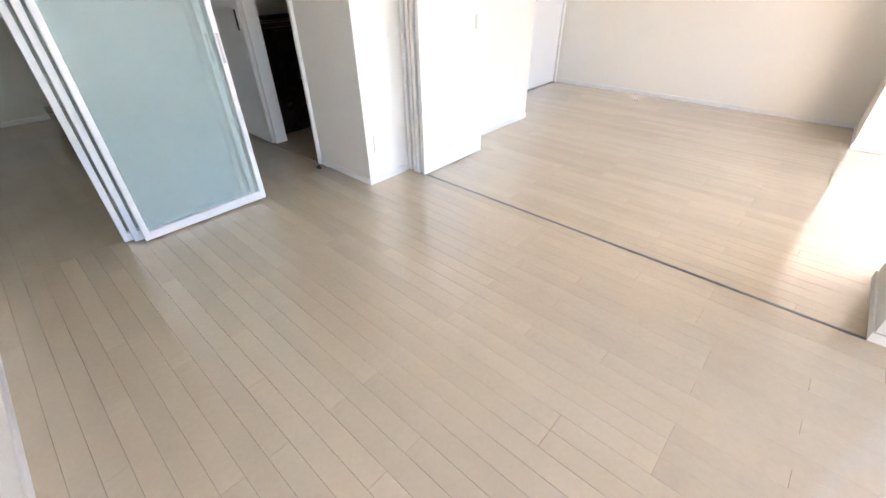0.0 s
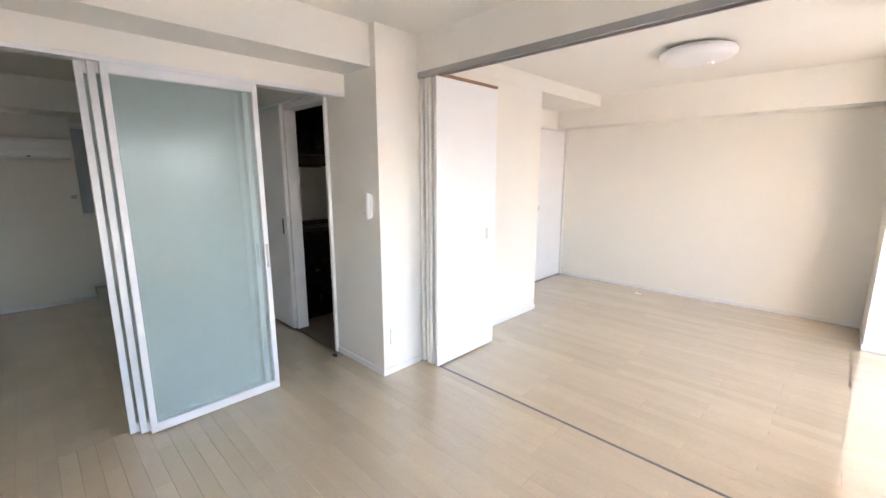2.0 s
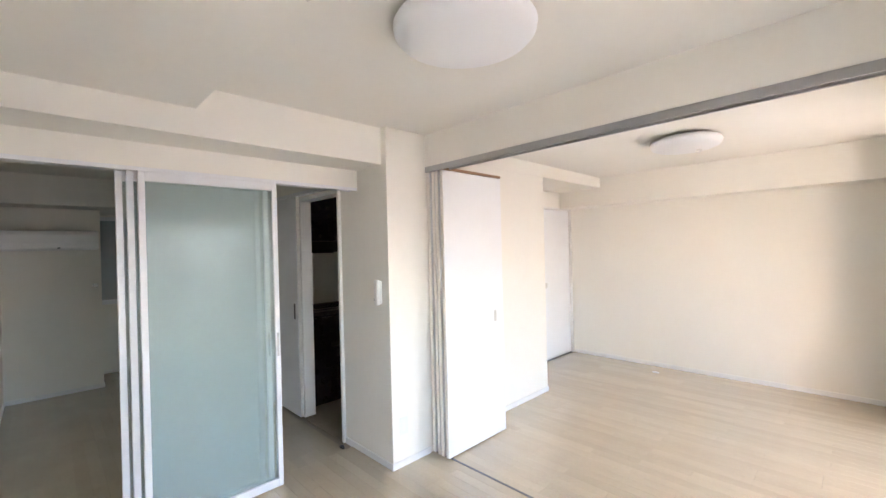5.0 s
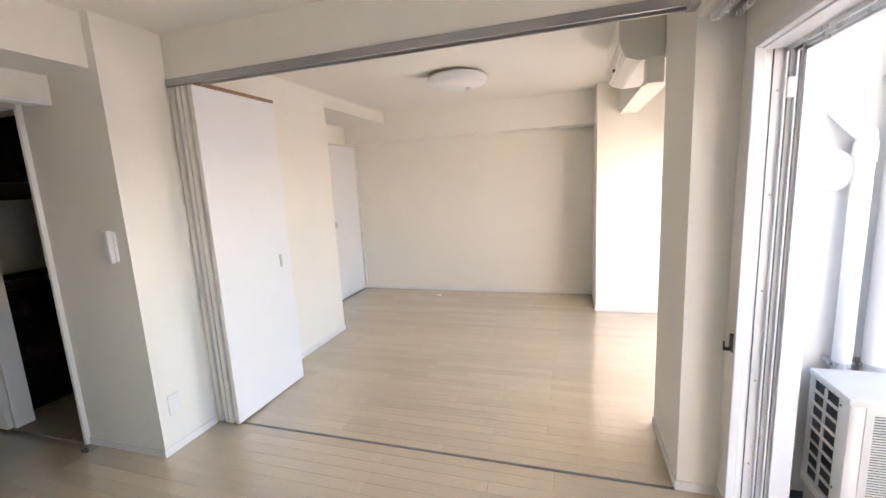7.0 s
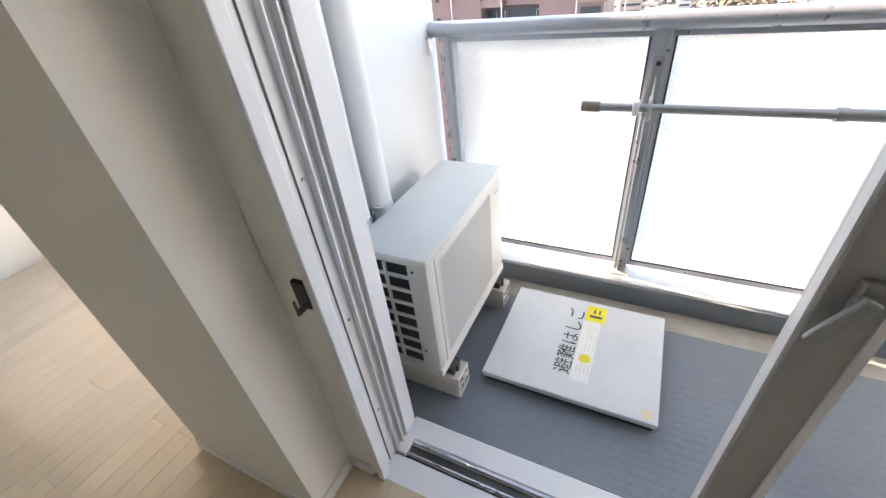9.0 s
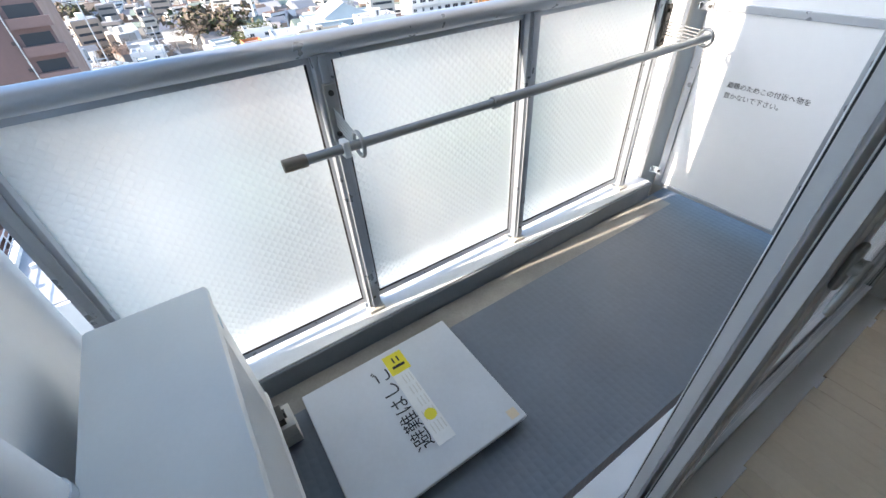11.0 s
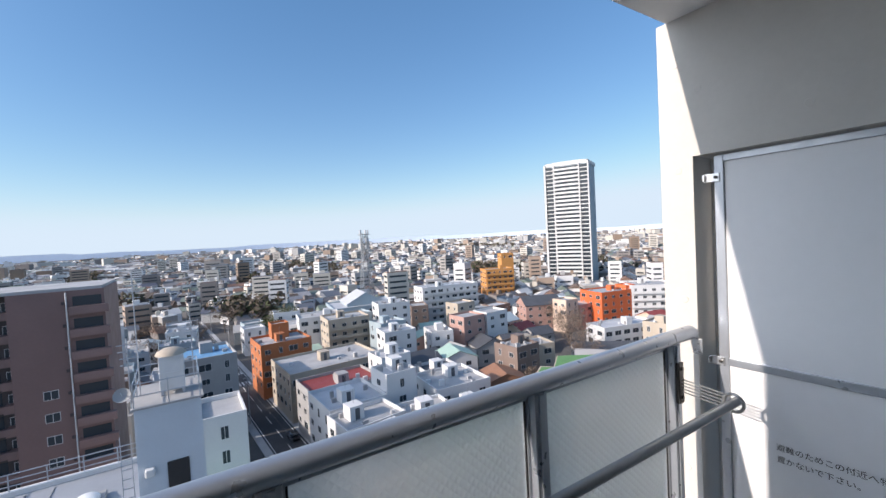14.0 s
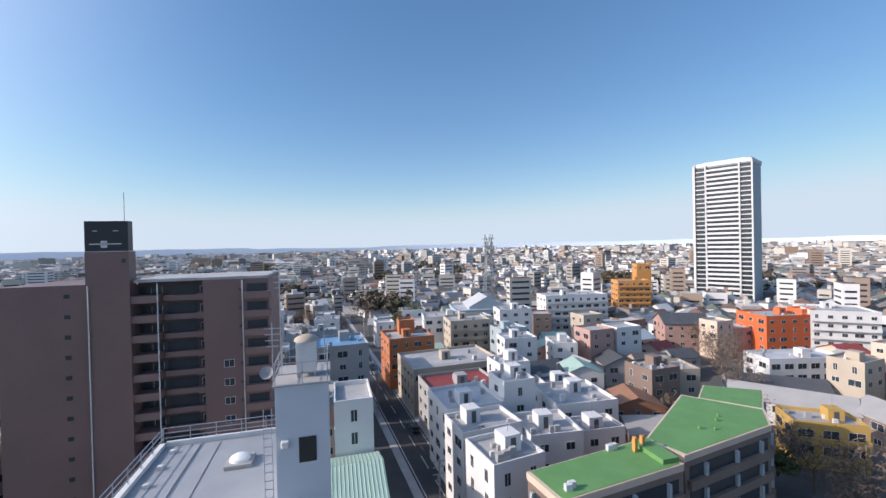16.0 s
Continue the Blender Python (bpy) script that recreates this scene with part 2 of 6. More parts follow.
def with_bump_pattern(m, kind, scale, strength, distance):
    """Adds an embossed pattern to a surface."""
    n, l = m.node_tree.nodes, m.node_tree.links
    co = n.new("ShaderNodeTexCoord").outputs["Object"]
    rot = n.new("ShaderNodeMapping")
    rot.inputs["Rotation"].default_value = kind
    l.new(co, rot.inputs["Vector"])
    sep = n.new("ShaderNodeSeparateXYZ")
    l.new(rot.outputs[0], sep.inputs[0])
    out = None
    for axis in ("Y", "Z"):
        a = n.new("ShaderNodeMath")
        a.operation = "MULTIPLY"
        a.inputs[1].default_value = scale
        l.new(sep.outputs[axis], a.inputs[0])
        b = n.new("ShaderNodeMath")
        b.operation = "SINE"
        l.new(a.outputs[0], b.inputs[0])
        c = n.new("ShaderNodeMath")
        c.operation = "ABSOLUTE"
        l.new(b.outputs[0], c.inputs[0])
        if out:
            d = n.new("ShaderNodeMath")
            d.operation = "MULTIPLY"
            l.new(out, d.inputs[0])
            l.new(c.outputs[0], d.inputs[1])
            out = d.outputs[0]
        else:
            out = c.outputs[0]
    q = n.new("ShaderNodeBump")
    q.inputs["Strength"].default_value, q.inputs["Distance"].default_value = strength, distance
    l.new(out, q.inputs["Height"])
    l.new(q.outputs[0], n["Principled BSDF"].inputs["Normal"])


with_bump_pattern(M_WIRED, (radians(45), 0, 0), math.pi / 0.021, 0.7, 0.004)
with_bump_pattern(M_BALFLOOR, (0, radians(90), 0), math.pi / 0.03, 0.5, 0.0015)


def ramp_material(name, colours, rough, node="ShaderNodeNewGeometry", socket="Random Per Island", jitter=0.08):
    """Each loose piece takes one of several colours."""
    m = material(name, (0.5, 0.5, 0.5), rough, spread=0.0)
    n, l = m.node_tree.nodes, m.node_tree.links
    r = n.new("ShaderNodeValToRGB")
    r.color_ramp.interpolation = "CONSTANT"
    e = r.color_ramp.elements
    while len(e) < len(colours):
        e.new(0.5)
    for i, c in enumerate(colours):
        e[i].position = i / len(colours)
        e[i].color = (*c, 1)
    l.new(n.new(node).outputs[socket], r.inputs[0])
    t = n.new("ShaderNodeTexNoise")
    t.inputs["Scale"].default_value = 0.35
    l.new(n.new("ShaderNodeTexCoord").outputs["Object"], t.inputs["Vector"])
    q = n.new("ShaderNodeMapRange")
    q.inputs["To Min"].default_value, q.inputs["To Max"].default_value = 1 - jitter, 1 + jitter
    l.new(t.outputs["Fac"], q.inputs["Value"])
    s = n.new("ShaderNodeVectorMath")
    s.operation = "SCALE"
    l.new(r.outputs[0], s.inputs[0])
    l.new(q.outputs[0], s.inputs["Scale"])
    l.new(s.outputs[0], n["Principled BSDF"].inputs["Base Color"])
    return m


WALL_TONES = ((0.66, 0.65, 0.63), (0.48, 0.45, 0.40), (0.70, 0.69, 0.68), (0.32, 0.30, 0.28), (0.54, 0.51, 0.45), (0.72, 0.72, 0.72), (0.26, 0.19, 0.14), (0.40, 0.39, 0.38), (0.56, 0.52, 0.45), (0.22, 0.20, 0.19), (0.58, 0.59, 0.60), (0.36, 0.27, 0.21))
ROOF_TONES = ((0.10, 0.10, 0.11), (0.20, 0.19, 0.19), (0.50, 0.50, 0.49), (0.15, 0.11, 0.09), (0.30, 0.30, 0.31), (0.09, 0.10, 0.13), (0.58, 0.57, 0.55), (0.20, 0.12, 0.09), (0.13, 0.15, 0.18), (0.40, 0.39, 0.37), (0.16, 0.20, 0.17), (0.24, 0.22, 0.20))
M_CITYWALL = ramp_material("city_wall", WALL_TONES, 0.85)
M_CITYROOF = ramp_material("city_roof", ROOF_TONES, 0.75)
# near-black: window glass, also the painted shade of open balconies
M_CITYDARK = material("far_glass_and_void_shade", (0.035, 0.045, 0.055), 0.2, spread=0.0)
M_WINFRAME = material("window_frame_white", (0.6, 0.6, 0.6), 0.5, spread=0.0)
M_ASPHALT = material("asphalt", (0.055, 0.056, 0.06), 0.85, spread=0.12, scale=0.2, stain=0.2)
M_GROUND = material("city_ground", (0.13, 0.125, 0.12), 0.95, spread=0.25, scale=0.03, stain=0.3)
M_BROWN = material("brown_tile_facade", (0.195, 0.118, 0.110), 0.55, spread=0.06, scale=0.15, stain=0.12)
# facade tile darkened so the colour itself holds the recess's shade
M_BROWNDARK = material("shade_darkened_brown_tile", (0.065, 0.048, 0.048), 0.6, spread=0.08, scale=0.2)
M_BROWNBAL = material("pinkish_tile_balcony", (0.225, 0.14, 0.128), 0.55, spread=0.06, scale=0.3)
M_GREENROOF = material("green_painted_roof", (0.125, 0.29, 0.095), 0.6, spread=0.08, scale=0.25, stain=0.12)
M_PALEGREEN = material("pale_green_metal_roof", (0.36, 0.50, 0.42), 0.5, spread=0.05, scale=0.4)
M_CREAMWALL = material("peach_render", (0.62, 0.47, 0.37), 0.8, spread=0.05, scale=0.3)
M_DULLTILE = material("dull_brown_tile", (0.20, 0.145, 0.12), 0.7, spread=0.08, scale=0.3)
M_WHITEB = material("white_render", (0.66, 0.655, 0.645), 0.8, spread=0.04, scale=0.25, stain=0.08)
M_GREYB = material("grey_render", (0.36, 0.355, 0.35), 0.8, spread=0.06, scale=0.25, stain=0.1)
M_BEIGEB = material("beige_tile", (0.46, 0.39, 0.31), 0.75, spread=0.06, scale=0.25, stain=0.1)
M_ORANGEB = material("orange_brick_tile", (0.46, 0.155, 0.06), 0.75, spread=0.07, scale=0.3, stain=0.1)
M_REDORANGE = material("red_orange_render", (0.62, 0.13, 0.04), 0.75, spread=0.05, scale=0.3)
M_TANB = material("orange_tan_render", (0.54, 0.25, 0.075), 0.75, spread=0.05, scale=0.3)
M_PINKB = material("pink_brown_tile", (0.42, 0.26, 0.22), 0.75, spread=0.06, scale=0.3)
M_YELLOWB = material("ochre_render", (0.50, 0.31, 0.09), 0.75, spread=0.05, scale=0.3)
M_BLUEGREY = material("blue_grey_render", (0.33, 0.40, 0.43), 0.7, spread=0.05, scale=0.2)
M_FLATROOF = material("grey_flat_roof", (0.42, 0.42, 0.42), 0.85, spread=0.1, scale=0.3, stain=0.2)
M_WHITEROOF = material("white_flat_roof", (0.50, 0.51, 0.53), 0.7, spread=0.06, scale=0.3, stain=0.12)
M_SHEETROOF = material("grey_sheet_roof", (0.33, 0.35, 0.375), 0.6, spread=0.05, scale=0.5, stain=0.18)
M_DARKROOF = material("dark_slate_roof", (0.075, 0.08, 0.09), 0.6, spread=0.1, scale=0.4)
M_REDROOF = material("dark_red_roof", (0.26, 0.05, 0.045), 0.6, spread=0.08, scale=0.4)
M_BROWNROOF = material("brown_tile_roof", (0.30, 0.15, 0.09), 0.7, spread=0.08, scale=0.5)
M_BLUEROOF = material("blue_painted_roof", (0.14, 0.32, 0.52), 0.5, spread=0.1, scale=0.6)
M_LEAF = material("evergreen_leaves", (0.075, 0.085, 0.03), 0.7, spread=0.0, per_island=0.35)
M_TWIG = material("bare_winter_twigs", (0.17, 0.125, 0.095), 0.9, spread=0.0, per_island=0.3)
M_BARK = material("bark", (0.13, 0.10, 0.08), 0.9, spread=0.15, scale=3)
M_CLAD = material("white_ribbed_cladding", (0.55, 0.60, 0.65), 0.55, spread=0.03, scale=0.8)
# pale blue and faint emission imitate haze over the far hills
M_RIDGE = material("hazy_glowing_hills", (0.52, 0.62, 0.76), 1.0, spread=0.05, scale=0.002, Emission_Color=(0.62, 0.74, 0.90, 1.0), Emission_Strength=0.16)
M_ROADLINE = material("road_paint", (0.6, 0.6, 0.58), 0.7)
M_INKBLUE = material("black_blue_sign", (0.012, 0.014, 0.02), 0.4)
M_WOODS = ramp_material("winter_woods", ((0.13, 0.10, 0.075), (0.09, 0.075, 0.05), (0.06, 0.07, 0.03), (0.15, 0.115, 0.09)), 0.95)
M_TRACKDARK = material("dark_grey_track", (0.13, 0.125, 0.13), 0.45)


def with_scatter(m, share, rgb):
    """Lets part of the light through a pane scatter."""
    n, l = m.node_tree.nodes, m.node_tree.links
    t = n.new("ShaderNodeBsdfTranslucent")
    t.inputs["Color"].default_value = (*rgb, 1)
    mix = n.new("ShaderNodeMixShader")
    mix.inputs[0].default_value = share
    l.new(n["Principled BSDF"].outputs[0], mix.inputs[1])
    l.new(t.outputs[0], mix.inputs[2])
    l.new(mix.outputs[0], n["Material Output"].inputs["Surface"])


with_scatter(M_WIRED, 0.16, (0.9, 0.92, 0.9))
M_GASKET = material("grey_gasket", (0.10, 0.10, 0.105), 0.6)

# ---- the flat: structure ----
CEIL, LOW = 2.365, 2.25
structure("floor", boxes((-6.3, 1.446, -0.5, 5.215, -0.16, -0.012), (1.446, 1.9, 2.445, 4.56, -0.16, -0.012), (-3.6, -2.0, 1.5, 3.6, -0.0115, -0.0005)), M_GROOVE, "pale glossy oak strip floor")
structure("wall_south", box(-6.5, 1.44, -0.7, -0.5, -0.2, 2.6), M_WALL, "cream papered wall")
structure("wall_far", box(-2.2, 1.7, 5.215, 5.4, -0.2, 2.6), M_WALL, "cream papered wall")
structure("ceiling", boxes((-6.3, 2.1, 0.386, 5.3, CEIL, 2.44), (-1.6, 1.7, -0.6, 0.386, LOW, 2.44), (-6.3, -1.6, -0.6, 0.386, CEIL, 2.44)), M_CEIL, "cream papered ceiling with a lowered strip")
structure("wall_block", box(-2.0, -1.39, 1.515, 1.99, -0.1, 2.5), M_WALL, "cream papered wall end with an intercom")
structure("wall_closet", box(-2.0, -1.442, 1.99, 3.577, -0.1, 2.5), M_WALL, "cream papered closet wall")
structure("wall_room_side", boxes((-2.2, -2.017, 3.4, 4.42, -0.1, 2.5), (-2.2, -2.017, 4.42, 5.215, 2.03, 2.5), (-2.2, -2.14, 4.42, 5.215, -0.1, 2.03)), M_WALL, "cream papered wall")
structure("column", box(1.08, 2.1, 4.56, 5.215, -0.1, 2.5), M_WALL, "cream papered square column")
structure("pillar", box(1.284, 1.7, 1.907, 2.445, -0.1, 2.5), M_WALL, "cream papered pillar beside the window")
structure("wall_window", boxes((1.446, 1.4615, 1.80, 1.907, -0.1, 2.5), (1.4615, 1.668, 1.8285, 1.907, -0.1, 2.5), (1.446, 1.7, -0.7, 1.80, 1.9, 2.5), (1.7, 2.1, 2.285, 2.6, -0.1, 2.5), (1.90, 2.1, 2.6, 4.46, 1.9, 2.5), (1.90, 2.1, 4.46, 4.56, -0.1, 2.5)), M_WALL, "cream papered window wall")
structure("beam_window", boxes((1.286, 1.446, -0.5, 1.907, 2.045, CEIL), (1.286, 1.446, 2.445, 4.56, 2.045, CEIL)), M_WALL, "cream papered beam above the windows")
structure("beam_partition", box(-1.447, 1.286, 1.88, 1.99, 2.125, CEIL), M_WALL, "cream papered beam above the folding doors")
structure("soffit_living", box(-2.1, -1.447, -0.5, 1.88, 2.112, CEIL), M_WALL, "cream papered dropped soffit")
structure("soffit_room", box(-2.1, -1.438, 1.99, 4.9, 2.235, CEIL), M_WALL, "cream papered dropped soffit")
structure("beam_doors", box(-1.90, -1.755, -0.5, 1.515, 1.985, 2.112), M_WALL, "cream papered door header")
structure("beam_far", box(-2.0, 1.08, 4.9, 5.215, 2.018, CEIL), M_WALL, "cream papered beam along the far wall")
structure("wall_left_room", boxes((-5.5, -5.315, -0.5, 0.3, -0.1, 2.5), (-6.2, -5.5, 0.2, 0.3, -0.1, 2.5)), M_WALL, "cream papered wall")
structure("wall_left_end", boxes((-6.3, -6.0, 0.3, 1.55, -0.1, 0.9), (-6.3, -6.0, 0.3, 1.55, 2.03, 2.5), (-6.3, -6.0, 1.2, 1.55, 0.9, 2.03)), M_WALL, "cream papered wall under a window")
structure("beam_left_room", box(-6.0, -4.9, -0.5, 1.5, 2.06, CEIL), M_WALL, "cream papered bulkhead")
structure("wall_kitchen", boxes((-6.3, -2.715, 1.52, 1.6, -0.1, 2.5), (-2.715, -2.0, 1.52, 1.6, 2.0, 2.5)), M_WALL, "cream papered wall beside the kitchen opening")
structure("wall_kitchen_back", boxes((-3.7, -3.55, 1.6, 3.6, -0.1, 2.5), (-3.55, -2.0, 3.5, 3.6, -0.1, 2.5)), M_WALL, "kitchen walls in shade")
structure("wall_north_service", box(-3.7, -2.2, 3.6, 5.4, -0.1, 2.5), M_WALL, "plain closing wall")

# skirting boards
H, T = 0.045, 0.008
SKIRT = ((-2.0, -1.39, 1.515 - T, 1.515), (-1.39, -1.39 + T, 1.515 - T, 1.86), (-1.442, -1.442 + T, 2.0, 3.577 + T), (-2.017, -1.442, 3.577, 3.577 + T),
         (-2.017, -2.017 + T, 3.59, 4.40), (-2.0, 1.08, 5.215 - T, 5.215), (1.08 - T, 1.08, 4.56, 5.2), (1.08 - T, 1.45, 4.56 - T, 4.56),
         (1.284 - T, 1.284, 1.907 - T, 2.445), (1.284, 1.446, 1.907 - T, 1.907), (1.446 - T, 1.446, 1.82, 1.90), (-6.0, 1.44, -0.5, -0.5 + T),
         (-5.315, -5.315 + T, -0.49, 0.3 + T), (-6.0, -5.315, 0.3, 0.3 + T), (-6.0, -6.0 + T, 0.31, 1.5), (-6.0, -2.72, 1.52 - T, 1.52))
skirting = thing("baseboard", None, None, "slim white skirting boards along the walls", kind="structure")
for a, b, c, d in SKIRT:
    part("skirting_board", box(a, b, c, d, -0.005, H, bevel=0.0015), M_TRIM, skirting)

# kitchen opening jambs
jamb = thing("trim", None, None, "white door casing of the kitchen opening", kind="structure")
part("casing", box(-2.022, -1.999, 1.49, 1.61, 0, 2.0, bevel=0.002), M_TRIM, jamb)
part("casing", box(-2.72, -2.70, 1.508, 1.612, 0, 2.0, bevel=0.002), M_TRIM, jamb)
part("casing", box(-2.70, -2.022, 1.508, 1.612, 1.975, 2.003, bevel=0.002), M_TRIM, jamb)

# oak strips laid along x, 75 mm wide
def strip_mesh(name, length, w=0.0747):
    bm = bmesh.new()
    a, b, c = length / 2 - 0.0003, w / 2, 0.0007
    lo = [bm.verts.new(p) for p in ((-a, -b, -0.011), (a, -b, -0.011), (a, b, -0.011), (-a, b, -0.011))]
    mid = [bm.verts.new(p) for p in ((-a, -b, -0.0014), (a, -b, -0.0014), (a, b, -0.0014), (-a, b, -0.0014))]
    top = [bm.verts.new(p) for p in ((-a + c * 0.4, -b + c, 0), (a - c * 0.4, -b + c, 0), (a - c * 0.4, b - c, 0), (-a + c * 0.4, b - c, 0))]
    bm.faces.new(top)
    for u, v in ((lo, mid), (mid, top)):
        for i in range(4):
            j = (i + 1) % 4
            bm.faces.new((u[i], u[j], v[j], v[i]))
    return mesh_of(name, bm, M_PLANK)


FLOOR_OB = bpy.data.objects["floor"]

# ---- living room and next room: fittings ----
# grey floor track of the folding doors and head track
track = thing("floor_track", box(-1.39, 1.276, 1.895, 1.911, -0.004, 0.002), M_TRACKDARK, "thin grey metal floor track between two rooms", "track", kind="structure")
head = thing("door_track", None, None, "grey metal head track of folding doors under a beam", "door track", kind="structure")
part("channel", boxes((-1.447, 1.286, 1.872, 1.886, 2.085, 2.125), (-1.447, 1.286, 1.93, 1.944, 2.085, 2.125), (-1.447, 1.286, 1.886, 1.93, 2.115, 2.125)), M_TRACKMETAL, head)
part("end_cap", box(1.25, 1.286, 1.868, 1.948, 2.08, 2.124, bevel=0.003), M_TRACKMETAL, head)
part("wood_lip", box(-1.235, -1.198, 1.885, 2.535, 2.082, 2.10), M_DOORWOOD, head, "brown pivot rail above the folded leaves")

folding = thing("folding_door", None, None, "white folding partition doors folded back in a stack", "folding door")
for x, y0 in ((-1.372, 1.872), (-1.316, 1.868), (-1.278, 1.866), (-1.2275, 1.866)):
    leaf = part("door_leaf", box(x, x + 0.0275, y0 + 0.004, 2.535, 0.012, 2.078, bevel=0.002), M_DOOR, folding)
    part("edge_strip", box(x + 0.001, x + 0.0265, y0, y0 + 0.004, 0.013, 2.077), M_LEAFEDGE, leaf)
part("handle", box(-1.2005, -1.196, 2.415, 2.44, 0.92, 1.01, bevel=0.0015), M_EDGE, folding, "small satin flush handle")
part("hinge", boxes(*[(-1.305, -1.2275, 2.535, 2.541, z, z + 0.09) for z in (0.25, 1.0, 1.8)]), M_TRACKMETAL, folding)

# three frosted sliding doors pushed together
glazed = thing("sliding_door", None, None, "three stacked sliding doors of frosted glass in white frames", "sliding door")
for x, y0 in ((-1.780, 0.185), (-1.819, 0.142), (-1.858, 0.099)):
    y1 = y0 + 0.728
    fr = part("door_frame", boxes((x - 0.016, x + 0.016, y0, y0 + 0.030, 0.012, 1.968), (x - 0.016, x + 0.016, y1 - 0.030, y1, 0.012, 1.968),
                                  (x - 0.016, x + 0.016, y0 + 0.030, y1 - 0.030, 0.012, 0.062), (x - 0.016, x + 0.016, y0 + 0.030, y1 - 0.030, 1.915, 1.968), bevel=0.002), M_ALUWHITE, glazed)
    g = part("glass_pane", box(x - 0.003, x + 0.003, y0 + 0.028, y1 - 0.028, 0.06, 1.917), M_FROST, fr, "pale bluish frosted glass")
    g.visible_shadow = False
    part("finger_pull", box(x + 0.0155, x + 0.0175, y1 - 0.022, y1 - 0.008, 0.85, 1.0), M_TRACKMETAL, fr)
rail_head = thing("door_track", boxes((-1.885, -1.76, -0.5, 1.515, 1.972, 1.985), (-1.765, -1.757, -0.5, 1.515, 1.964, 1.972)), M_ALUWHITE, "white head track of glass sliding doors", "door track", kind="structure")

# white sliding door beside the kitchen opening
kd = thing("door_kitchen", None, None, "white flush sliding door pushed open beside a dark kitchen", "door", kind="structure")
part("door_leaf", box(-3.45, -2.712, 1.47, 1.503, 0.012, 2.02, bevel=0.002), M_DOOR, kd)
part("edge_strip", box(-2.712, -2.706, 1.472, 1.501, 0.014, 2.018), M_EDGE, kd)
part("pull_handle", box(-2.79, -2.765, 1.466, 1.472, 0.9, 1.04, bevel=0.001), M_DARKMETAL, kd, "dark recessed pull")
part("top_rail", box(-3.6, -2.0, 1.462, 1.512, 2.022, 2.05), M_ALUWHITE, kd)
thing("door_stop", boxes((-1.965, -1.915, 1.43, 1.448, 0.0, 0.012), (-1.95, -1.93, 1.425, 1.453, 0.0, 0.018), bevel=0.002), M_DARKMETAL, "small dark metal floor stop", "door stop")

# door in the next room
d1 = thing("door_1", None, None, "closed white flush door in a white frame", kind="structure")
part("door_leaf", box(-2.07, -2.030, 4.475, 5.16, 0.01, 1.995, bevel=0.002), M_DOOR, d1)
part("door_frame", boxes((-2.14, -2.008, 4.42, 4.468, 0, 2.03), (-2.14, -2.008, 5.168, 5.207, 0, 2.03), (-2.14, -2.008, 4.468, 5.168, 2.002, 2.03), bevel=0.002), M_TRIM, d1)
part("threshold", box(-2.09, -2.012, 4.468, 5.168, -0.004, 0.006), M_DARKMETAL, d1)
part("door_handle", box(-2.03, -2.022, 4.515, 4.565, 0.955, 1.03, bevel=0.003), M_EDGE, d1, "satin square flush pull")

# ceiling lamps
def ceiling_lamp(x, y, z, r, label, nub=None):
    e = thing("ceiling_lamp", None, None, label, "ceiling lamp", "round ceiling lamps", m=pose(x, y, z))
    part("base_plate", lathe([(0, 0), (r * 0.62, 0), (r * 0.62, -0.025), (0, -0.025)], 40), M_WHITEPLASTIC, e, smooth=True)
    k = r
    part("shade", lathe([(k * 0.60, -0.016), (k * 0.86, -0.018), (k * 0.95, -0.026), (k, -0.046), (k * 0.985, -0.068), (k * 0.92, -0.086), (k * 0.78, -0.100), (k * 0.5, -0.110), (k * 0.2, -0.114), (0, -0.115)], 64), M_LAMP, e, "milky white round diffuser", smooth=True)
    if nub:
        part("sensor", lathe([(0, 0.012), (0.022, 0.01), (0.022, -0.012), (0.012, -0.02), (0, -0.02)], 20, nub), M_WHITEPLASTIC, e, smooth=True)
    return e


ceiling_lamp(-0.125, 0.945, CEIL + 0.001, 0.262, "round milky white ceiling lamp, switched off, in the living room")
ceiling_lamp(-0.10, 3.53, CEIL, 0.255, "round milky white ceiling lamp, switched off, in the next room", (0.085, 0.04, -0.115))

# bare ceiling rose with loose wires
rose = thing("ceiling_rose", None, None, "white ceiling rose with loose coiled wires", "ceiling socket", m=pose(-0.15, 0.315, LOW))
part("plate", lathe([(0, 0), (0.048, 0), (0.05, -0.006), (0.044, -0.014), (0, -0.014)], 32), M_WHITEPLASTIC, rose, smooth=True)
part("socket", lathe([(0.026, -0.012), (0.026, -0.028), (0.02, -0.034), (0, -0.034)], 24, (0.012, 0.008, 0)), M_WHITEPLASTIC, rose, smooth=True)
part("detector_eye", lathe([(0.010, -0.012), (0.010, -0.017), (0, -0.017)], 16, (-0.03, -0.02, 0)), M_DARKMETAL, rose, smooth=True)
part("wire", path_tube([(0.02, 0.02, -0.03), (0.05, 0.03, -0.045), (0.045, -0.01, -0.05), (0.0, -0.025, -0.045), (-0.02, 0.02, -0.04), (0.03, 0.045, -0.036), (0.062, 0.02, -0.03)], 0.0034, 6), M_EDGE, rose, smooth=True)
part("wire", path_tube([(0.0, 0.0, -0.03), (-0.02, 0.04, -0.045), (0.02, 0.055, -0.042), (0.04, 0.01, -0.04)], 0.003, 6), M_EDGE, rose, smooth=True)

